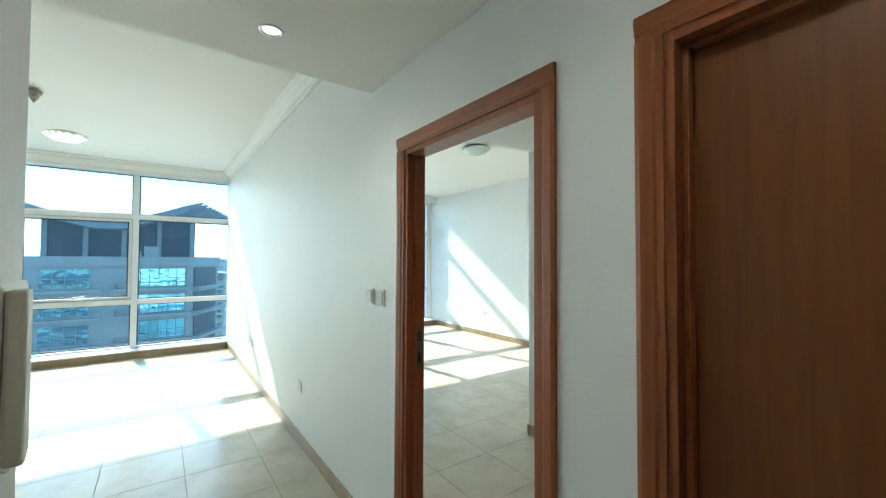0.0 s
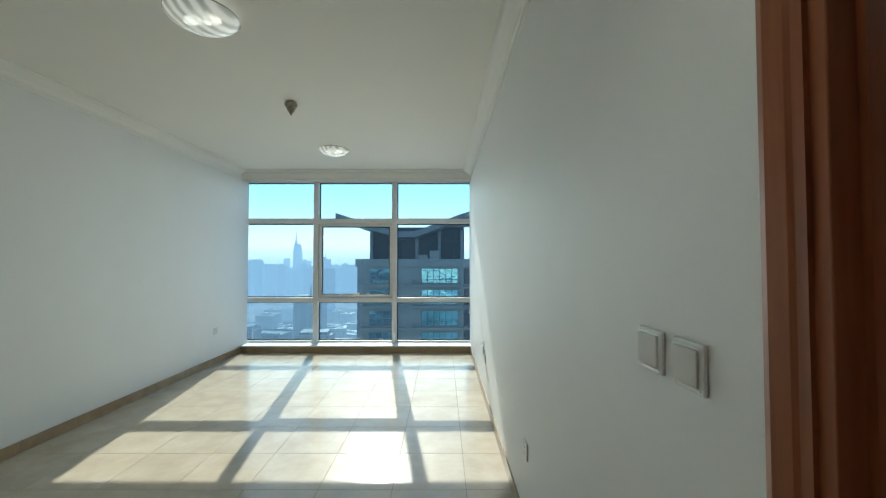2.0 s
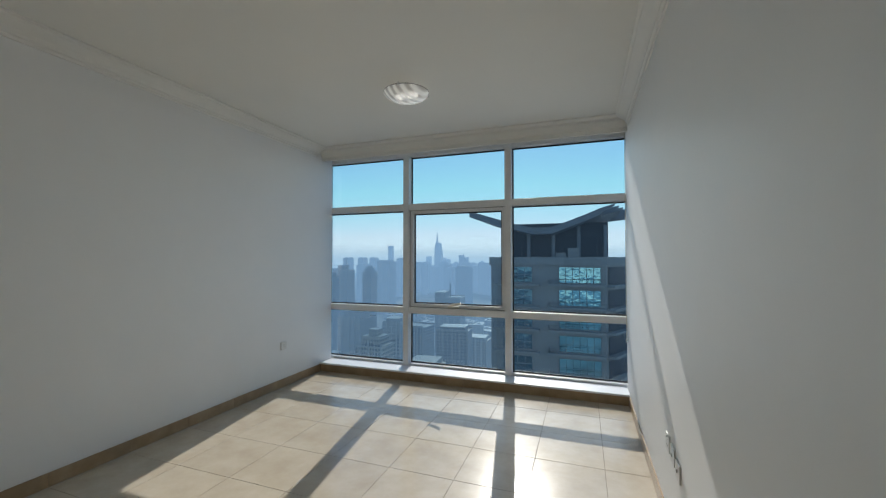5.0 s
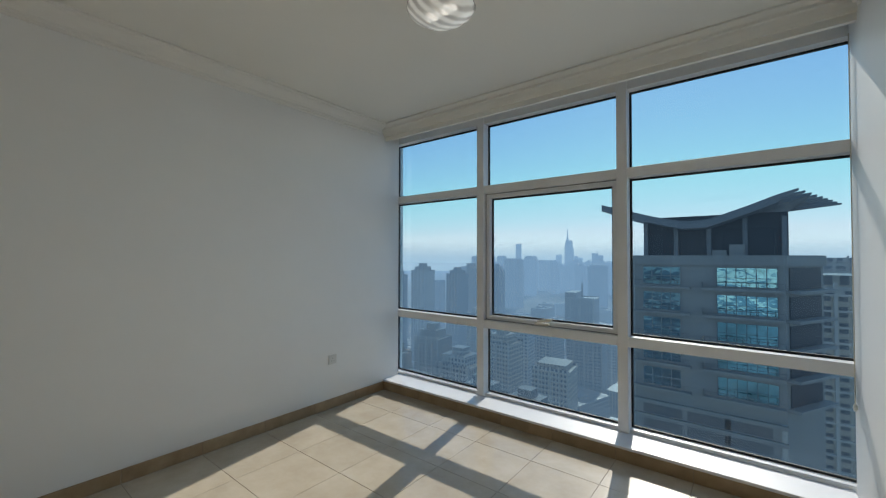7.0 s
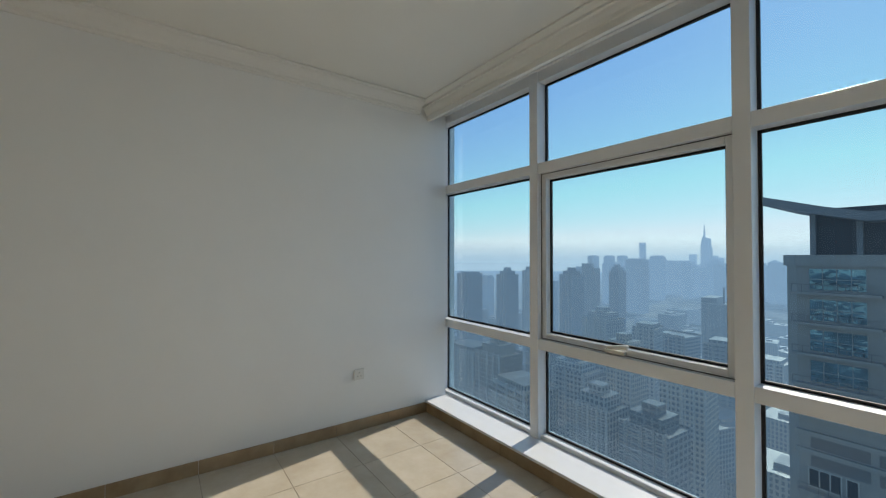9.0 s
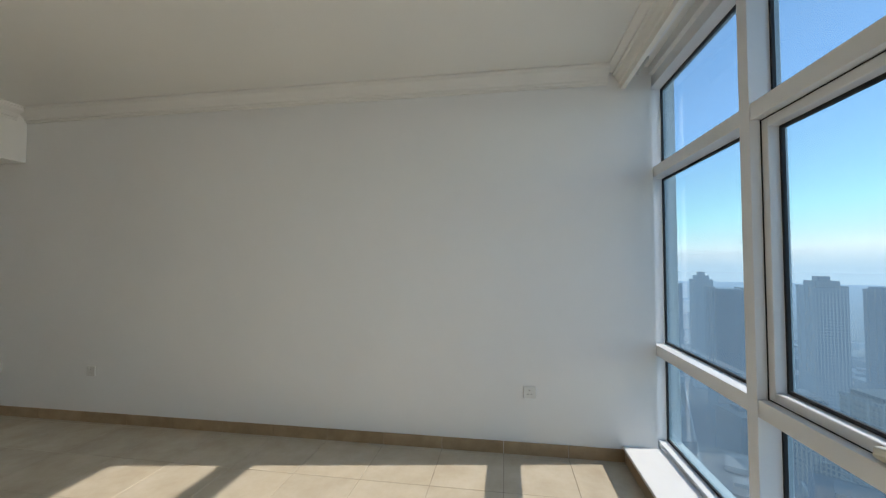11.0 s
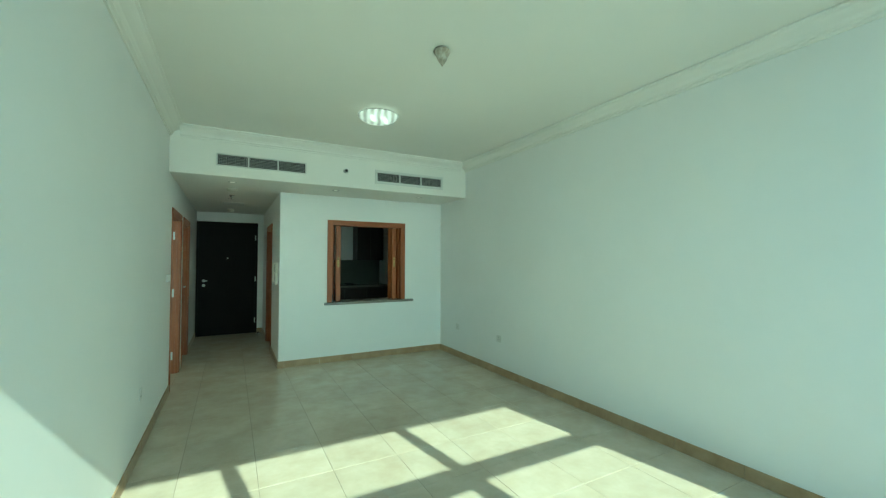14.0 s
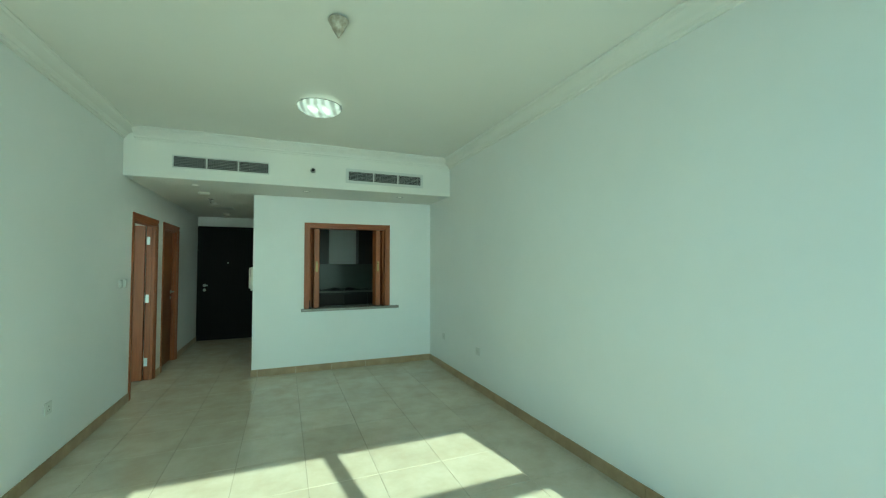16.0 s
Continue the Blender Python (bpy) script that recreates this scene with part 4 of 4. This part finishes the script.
def facade(name, wall_color, glass_color, floor_h, bay):
    m = bpy.data.materials.new(name)
    m.use_nodes = True
    nt = m.node_tree
    b = nt.nodes["Principled BSDF"]
    tc = nt.nodes.new("ShaderNodeTexCoord")
    sp = nt.nodes.new("ShaderNodeSeparateXYZ")
    cm = nt.nodes.new("ShaderNodeCombineXYZ")
    ad = nt.nodes.new("ShaderNodeMath")
    br = nt.nodes.new("ShaderNodeTexBrick")
    br.offset = 0.0
    br.inputs["Scale"].default_value = 1.0
    br.inputs["Brick Width"].default_value, br.inputs["Row Height"].default_value = bay, floor_h
    br.inputs["Mortar Size"].default_value, br.inputs["Mortar Smooth"].default_value = 0.62, 0.1
    br.inputs["Color1"].default_value, br.inputs["Color2"].default_value = (*glass_color, 1), (*[c * 1.5 for c in glass_color], 1)
    br.inputs["Mortar"].default_value = (*wall_color, 1)
    nt.links.new(tc.outputs["Object"], sp.inputs[0])
    nt.links.new(sp.outputs[0], ad.inputs[0])
    nt.links.new(sp.outputs[1], ad.inputs[1])
    nt.links.new(ad.outputs[0], cm.inputs[0])
    nt.links.new(sp.outputs[2], cm.inputs[1])
    nt.links.new(cm.outputs[0], br.inputs["Vector"])
    # flat roofs are plain and pale
    geo, ns, up, top = nt.nodes.new("ShaderNodeNewGeometry"), nt.nodes.new("ShaderNodeSeparateXYZ"), nt.nodes.new("ShaderNodeMath"), nt.nodes.new("ShaderNodeMix")
    up.operation, up.inputs[1].default_value = "GREATER_THAN", 0.5
    top.data_type = "RGBA"
    top.inputs["B"].default_value = (*[0.5 * c for c in wall_color], 1)
    nt.links.new(geo.outputs["Normal"], ns.inputs[0])
    nt.links.new(ns.outputs[2], up.inputs[0])
    nt.links.new(up.outputs[0], top.inputs["Factor"])
    nt.links.new(br.outputs["Color"], top.inputs["A"])
    # each building has its own tone
    hs, oi, mr = nt.nodes.new("ShaderNodeHueSaturation"), nt.nodes.new("ShaderNodeObjectInfo"), nt.nodes.new("ShaderNodeMapRange")
    mr.inputs["To Min"].default_value, mr.inputs["To Max"].default_value = 0.7, 1.25
    nt.links.new(oi.outputs["Random"], mr.inputs["Value"])
    nt.links.new(mr.outputs[0], hs.inputs["Value"])
    nt.links.new(top.outputs["Result"], hs.inputs["Color"])
    nt.links.new(hs.outputs["Color"], b.inputs["Base Color"])
    b.inputs["Roughness"].default_value = 0.4
    # distance haze is mixed into the facade as a glow
    return painted_haze(m)


FAC = [facade("facade_pale", (0.36, 0.35, 0.33), (0.03, 0.05, 0.07), 3.4, 3.0), facade("facade_grey", (0.21, 0.22, 0.22), (0.03, 0.05, 0.07), 3.4, 4.2), facade("facade_sand", (0.32, 0.28, 0.23), (0.03, 0.045, 0.06), 3.4, 2.6), facade("facade_blue", (0.11, 0.15, 0.18), (0.03, 0.06, 0.09), 3.6, 3.0)]
# bluish walls and windows paler with distance, haze painted into the colour
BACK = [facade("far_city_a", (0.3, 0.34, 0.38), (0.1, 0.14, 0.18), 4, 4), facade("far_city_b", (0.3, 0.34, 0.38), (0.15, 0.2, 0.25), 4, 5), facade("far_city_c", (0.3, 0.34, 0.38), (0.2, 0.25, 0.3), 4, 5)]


def at(az, dist):
    return 0.9 + dist * math.sin(radians(az)), 4.5 + dist * math.cos(radians(az))


def city_tower(az, dist, top_el, width, depth, style, crown=0, turn=0):
    x, y = at(az, dist)
    top = 1.4 + dist * math.tan(radians(top_el))
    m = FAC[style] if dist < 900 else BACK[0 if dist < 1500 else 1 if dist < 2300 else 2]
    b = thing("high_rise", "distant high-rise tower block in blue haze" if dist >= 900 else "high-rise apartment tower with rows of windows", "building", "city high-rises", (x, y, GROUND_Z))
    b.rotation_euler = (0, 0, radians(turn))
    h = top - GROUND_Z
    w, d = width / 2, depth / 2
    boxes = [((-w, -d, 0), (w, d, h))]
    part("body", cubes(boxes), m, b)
    cr = []
    if crown == 1:
        cr = [((-w * 0.7, -d * 0.7, h + 0.01), (w * 0.7, d * 0.7, h + 7)), ((-w * 0.35, -d * 0.35, h + 7.01), (w * 0.35, d * 0.35, h + 12))]
    elif crown == 2:
        cr = [((-w, -d, h + 0.01), (-w * 0.2, d, h + 9)), ((-w * 0.05, -d * 0.05, h + 0.01), (w * 0.05, d * 0.05, h + 22))]
    elif crown == 3:
        cr = [((-w * 0.8, -d * 0.8, h + 0.01), (w * 0.8, d * 0.8, h + 4))]
    if cr:
        part("crown", cubes(cr), m, b)
    if dist < 720:
        n = int(min(h, 90) / 3.4)
        tagged(part("floor_ledges", cubes([((-w - 0.5, -d - 0.9, h - 3.4 * k - 0.4), (w * 0.45, -d - 0.002, h - 3.4 * k)) for k in range(n)] + [((w * 0.55, -d - 0.6, h - 3.4 * k - 0.3), (w + 0.5, -d - 0.002, h - 3.4 * k)) for k in range(n)]), PALEWALL if style in (0, 2) else CONC, b), kind="stuff")
        for u in (-0.62, 0.02, 0.5, 0.97):
            part("pier", cubes([((w * (u - 0.03), -d - 1.1, h - 92), (w * (u + 0.03), -d - 0.002, h + 2.5))]), PALEWALL if style in (0, 2) else CONC, b)
        part("parapet", cubes([((-w - 0.3, -d - 0.3, h + 0.01), (w + 0.3, -d + 0.3, h + 1.6)), ((-w - 0.3, d - 0.3, h + 0.01), (w + 0.3, d + 0.3, h + 1.6))]), FAC[0], b)


# landmarks on the skyline
sx, sy = at(-20.3, 2500)
sp = thing("spire_tower", "very tall hazy tower with a tapering top and spire", "building", "", (sx, sy, GROUND_Z))
part("body", prism([(-22, 0), (22, 0), (22, 205), (16, 235), (15, 262), (-12, 272), (-20, 225)], -20, 20, "y"), BACK[1], sp)
part("spire", prism([(-14, 268), (-4, 268), (-9, 335)], -4, 4, "y"), BACK[1], sp)
for az, dist, el, w, d, stl, c in (
        (-27.2, 2450, 1.8, 26, 26, 3, 0), (-31.0, 1500, -0.9, 45, 40, 1, 3), (-33.5, 800, -1.6, 22, 26, 1, 2), (-30.2, 820, -1.9, 20, 24, 3, 1),
        (-27.8, 1300, -1.1, 40, 38, 3, 3), (-25.5, 1800, 0.0, 42, 40, 1, 3), (-23.5, 2000, -0.5, 70, 40, 1, 0),
        (-18.6, 640, -5.6, 42, 38, 1, 2), (-32.0, 430, -8.3, 30, 26, 0, 1), (-26.6, 400, -9.0, 18, 22, 0, 3), (-23.5, 460, -9.6, 32, 26, 1, 0),
        (-18.0, 420, -10.2, 34, 24, 1, 3), (-36.0, 640, -2.6, 25, 26, 3, 1), (-41.0, 600, -2.1, 25, 26, 0, 1), (-14.6, 520, -11.5, 30, 28, 2, 3),
        (-44.8, 620, -2.7, 24, 24, 3, 1), (-50.2, 600, -2.6, 26, 28, 3, 3), (-55.0, 600, -2.4, 33, 30, 0, 1), (-63.2, 560, -2.9, 30, 30, 3, 0), (-65.6, 640, -2.0, 20, 22, 0, 1),
        (-69.0, 660, -2.5, 24, 26, 3, 0), (-71.8, 700, -3.0, 30, 26, 1, 3), (-47.6, 900, -3.0, 20, 20, 1, 3), (-38.6, 900, -3.4, 18, 20, 1, 0), (-59.2, 1100, -3.0, 28, 26, 1, 3),
        (-46.0, 300, -13.5, 26, 24, 2, 1), (-39.5, 340, -11.5, 24, 22, 0, 1), (-29.4, 330, -12.0, 24, 22, 2, 1), (-22.2, 300, -15.0, 26, 24, 2, 3), (-32.4, 250, -19.0, 24, 22, 0, 1), (-26.0, 240, -20.5, 26, 22, 1, 1),
        (-50.0, 330, -13.0, 34, 28, 2, 3), (-42.5, 260, -17.5, 34, 26, 2, 3), (-35.5, 300, -15.0, 30, 26, 0, 1),
        (-57.0, 420, -14.0, 28, 24, 0, 3), (7.6, 260, -0.4, 24, 34, 1, 0), (8.5, 130, -3.5, 18, 20, 2, 3), (9.8, 1300, 0.2, 50, 50, 3, 3), (12.0, 900, -0.2, 44, 40, 1, 1)):
    city_tower(az, dist, el, w, d, stl, c, 8 * math.sin(az * 3))
for az, dist, el, w in ((-33.2, 1600, 0.0, 26), (-31.2, 1650, 0.0, 26), (-29.6, 1700, 0.0, 26), (-34.6, 1000, -1.6, 20)):
    city_tower(az, dist, el, w, 36, 1, 3)
rnd = random.Random(7)
for k in range(46):
    city_tower(-28 + 18 * rnd.random(), 1700 + 900 * rnd.random(), -1.7 + 1.3 * rnd.random(), 30 + 34 * rnd.random(), 34, rnd.randrange(4), rnd.choice((0, 1, 3)), rnd.uniform(-30, 30))
for k in range(95):
    az = -85 + 125 * rnd.random()
    dist = 1000 + 2600 * rnd.random() ** 0.8
    el = -2.3 + 2.1 * rnd.random() ** 1.6
    if -25 < az < -8:
        el += 0.5
    if az < -28:
        el -= 2.2
        if rnd.random() < 0.8:
            continue
    city_tower(az, dist, el, 26 + 36 * rnd.random(), 26 + 20 * rnd.random(), rnd.randrange(4), rnd.randrange(4), rnd.uniform(-30, 30))
for k in range(190):
    az = -80 + 92 * rnd.random()
    dist = 240 + 1000 * rnd.random()
    x, y = at(az, dist)
    h = 12 + 45 * rnd.random() ** 2
    w, d = 12 + 16 * rnd.random(), 10 + 14 * rnd.random()
    b = thing("low_block", "low city block with flat roof seen from far above", "building", "low city blocks", (x, y, GROUND_Z))
    b.rotation_euler = (0, 0, rnd.uniform(-0.6, 0.6))
    part("body", cubes([((-w, -d, 0), (w, d, h))]), FAC[rnd.randrange(3)], b)
    part("roof", cubes([((-w * 0.6, -d * 0.5, h + 0.01), (w * 0.1, d * 0.4, h + 3)), ((w * 0.4, -d * 0.3, h + 0.01), (w * 0.7, d * 0.2, h + 2))]), CONCD if k % 2 else CONC, b)
ASPHALT = painted_haze(material("asphalt", (0.07, 0.075, 0.08), 0.85, vary=0.2, scale=0.05))
PALE = painted_haze(material("pale_road_edge", (0.42, 0.43, 0.42), 0.8, vary=0.1, scale=0.05))


def ribbon(cx, cy, radius, a0, a1, wide, z0, z1):
    """A curved strip of road about a centre, with thickness."""
    n = 40
    bm = bmesh.new()
    rows = []
    for k in range(n + 1):
        a = radians(a0 + (a1 - a0) * k / n)
        rows.append([bm.verts.new((cx + r * math.cos(a), cy + r * math.sin(a), z)) for r, z in ((radius, z0), (radius + wide, z0), (radius + wide, z1), (radius, z1))])
    for p, q in zip(rows, rows[1:]):
        for i in range(4):
            bm.faces.new((p[i], p[(i + 1) % 4], q[(i + 1) % 4], q[i]))
    bm.faces.new(rows[0])
    bm.faces.new(rows[-1][::-1])
    bmesh.ops.recalc_face_normals(bm, faces=bm.faces[:])
    return bm


road = tagged(new("road"), "broad grey motorway and curved ramps with pale edges far below", "road", kind="structure")
for k, (az, turn) in enumerate(((-58, 62), (-64, 70), (-17, -34), (-49, 20))):
    x, y = at(az, 520 if k != 2 else 1000)
    r = turned(cubes([((-26, -700, 0), (26, 700, 0.4 + 0.1 * k))]), pose(x, y, GROUND_Z + 0.1, 0, 0, turn))
    part("carriageway", r, ASPHALT, road)
    for s in (-27.5, -0.8, 26):
        part("road_edge", turned(cubes([((s, -700, 0), (s + 1.6, 700, 1.2 + 0.1 * k))]), pose(x, y, GROUND_Z + 0.1, 0, 0, turn)), PALE, road)
for k, (az, dist, radius, a0, a1) in enumerate(((-50, 470, 90, 0, 250), (-46, 560, 150, 120, 330), (-58, 430, 120, -60, 120), (-68, 470, 170, 20, 170), (-40, 420, 110, 150, 340))):
    x, y = at(az, dist)
    z = GROUND_Z + 5 + 2 * k
    part("ramp", ribbon(x, y, radius, a0, a1, 14, z, z + 1.2), ASPHALT, road)
    for off in (-1.0, 14.002):
        part("road_edge", ribbon(x, y, radius + off, a0, a1, 0.99, z, z + 2.2), PALE, road)
# sea haze on the horizon, painted as a glowing band
def painted_horizon_haze():
    """Painted haze: a pale blue glow that thins out upwards into the sky."""
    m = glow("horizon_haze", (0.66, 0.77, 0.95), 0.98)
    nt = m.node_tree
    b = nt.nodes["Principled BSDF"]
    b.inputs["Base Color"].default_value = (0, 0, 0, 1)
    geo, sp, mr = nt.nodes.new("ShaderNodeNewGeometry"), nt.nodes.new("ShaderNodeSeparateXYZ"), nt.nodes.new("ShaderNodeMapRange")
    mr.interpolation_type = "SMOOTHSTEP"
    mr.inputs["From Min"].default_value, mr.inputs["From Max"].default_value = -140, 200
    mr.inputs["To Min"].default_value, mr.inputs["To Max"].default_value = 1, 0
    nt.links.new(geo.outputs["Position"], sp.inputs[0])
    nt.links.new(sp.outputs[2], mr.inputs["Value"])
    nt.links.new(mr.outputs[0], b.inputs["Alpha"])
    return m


HAZE = painted_horizon_haze()
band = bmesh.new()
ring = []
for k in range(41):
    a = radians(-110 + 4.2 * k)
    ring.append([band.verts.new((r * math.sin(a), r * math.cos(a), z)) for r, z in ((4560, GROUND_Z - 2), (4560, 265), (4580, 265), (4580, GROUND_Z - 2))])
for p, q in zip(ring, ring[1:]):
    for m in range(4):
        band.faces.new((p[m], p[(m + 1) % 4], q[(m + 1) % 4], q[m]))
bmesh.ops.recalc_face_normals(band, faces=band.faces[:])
structure("backdrop", band, HAZE, "pale blue band of painted haze along the horizon", "backdrop")

# ---- skirting tiles ----
T = 0.457


def tile_mesh(name, a, b, mat, c=0.0015):
    bm = cubes([(a, b)])
    bmesh.ops.bevel(bm, geom=[e for e in bm.edges], offset=c, segments=1, affect="EDGES")
    me = bpy.data.meshes.new(name)
    bm.to_mesh(me)
    bm.free()
    me.materials.append(mat)
    return me


SK = 0.088
def skirting(name, axis, wallpos, sign, lo, hi, joint, label, top=SK):
    s = tagged(new(name), label, "skirting", kind="structure")
    cuts = [lo] + [j for j in (joint + T * k for k in range(-30, 40)) if lo + 0.02 < j < hi - 0.02] + [hi]
    for a, b in zip(cuts, cuts[1:]):
        p, q = sorted((wallpos + sign * 0.0005, wallpos + sign * 0.0105))
        g = 0.0012
        if axis == "y":
            box = ((p, a + g, 0.001), (q, b - g, top))
        else:
            box = ((a + g, p, 0.001), (b - g, q, top))
        ob = new("tile", tile_mesh("skirting_tile", *box, SKIRT, 0.001))
        ob.parent = s


JX, JY = 0.204, 3.80
SL = "tan tiled skirting along the wall"
skirting("baseboard_west", "y", XL, 1, YH, YC, JY, SL)
skirting("baseboard_east", "y", XR, -1, 1.862, YC, JY, SL)
skirting("baseboard_hall_east", "y", XR, -1, 0.722, 0.943, JY, SL)
skirting("baseboard_hall_end", "y", XR, -1, YF, -0.13, JY, SL)
skirting("baseboard_hatch", "x", YH, 1, XL + 0.011, XC + 0.011, JX, SL)
skirting("baseboard_hall_west", "y", XC, 1, 0.325, YH, JY, SL)
skirting("baseboard_hall_west_end", "y", XC, 1, YF, -0.625, JY, SL)
skirting("baseboard_entrance", "x", YF, 1, XC + 0.011, 0.375, JX, SL)
skirting("baseboard_kerb", "x", YC + 0.008, -1, XL + 0.011, XR - 0.011, JX, "tan tiles facing the low window kerb")
skirting("baseboard_bedroom_kerb", "x", YC + 0.008, -1, BX0 + 0.011, BX1 - 0.011, JX, "tan tiles facing the low bedroom window kerb")
skirting("baseboard_bedroom_east", "y", BX1, -1, BY, YC, JY, SL)
skirting("baseboard_bedroom_west", "y", BX0, 1, 1.862, YC, JY, SL)
skirting("baseboard_bedroom_south", "x", BY, 1, NX - 0.011, BX1 - 0.011, JX, SL)
skirting("baseboard_nook", "y", NX, -1, 0.80, BY, JY, SL)

# ---- floors of square tiles ----
def tiled_floor(name, x0, x1, y0, y1, label):
    f = structure(name, cubes([((x0, y0, -0.12), (x1, y1, -0.0025))]), GROUT, label, "floor")
    meshes = {}
    i0, i1 = math.floor((x0 - JX) / T), math.ceil((x1 - JX) / T)
    j0, j1 = math.floor((y0 - JY) / T), math.ceil((y1 - JY) / T)
    for i in range(i0, i1):
        for j in range(j0, j1):
            a, b = max(x0, JX + i * T), min(x1, JX + i * T + T)
            c, d = max(y0, JY + j * T), min(y1, JY + j * T + T)
            if b - a < 0.01 or d - c < 0.01:
                continue
            key = (round(b - a, 3), round(d - c, 3))
            if key not in meshes:
                meshes[key] = tile_mesh("floor_tile", (0.0013, 0.0013, -0.011), (b - a - 0.0013, d - c - 0.0013, 0), TILE, 0.001)
            ob = new("tile", meshes[key])
            ob.location = (a, c, 0)
            ob.parent = f
    return f


tiled_floor("floor", XL, XR, YF, YC + 0.01, "cream polished square floor tiles with thin dark joints")
tiled_floor("floor_bedroom", BX0, BX1, 0.80, YC + 0.01, "cream polished square floor tiles of the bedroom")
structure("floor_doorway", cubes([((XR, 0.98, -0.12), (BX0, 1.82, -0.001)), ((XR, -0.1, -0.12), (BX0, 0.69, -0.001))]), TILE, "cream threshold tile in the doorway", "floor")
structure("floor_slab", cubes([((XL - 0.2, YF - 0.2, -0.3), (BX1 + 0.2, YG, -0.121))]), GROUT, "concrete floor slab", "slab")
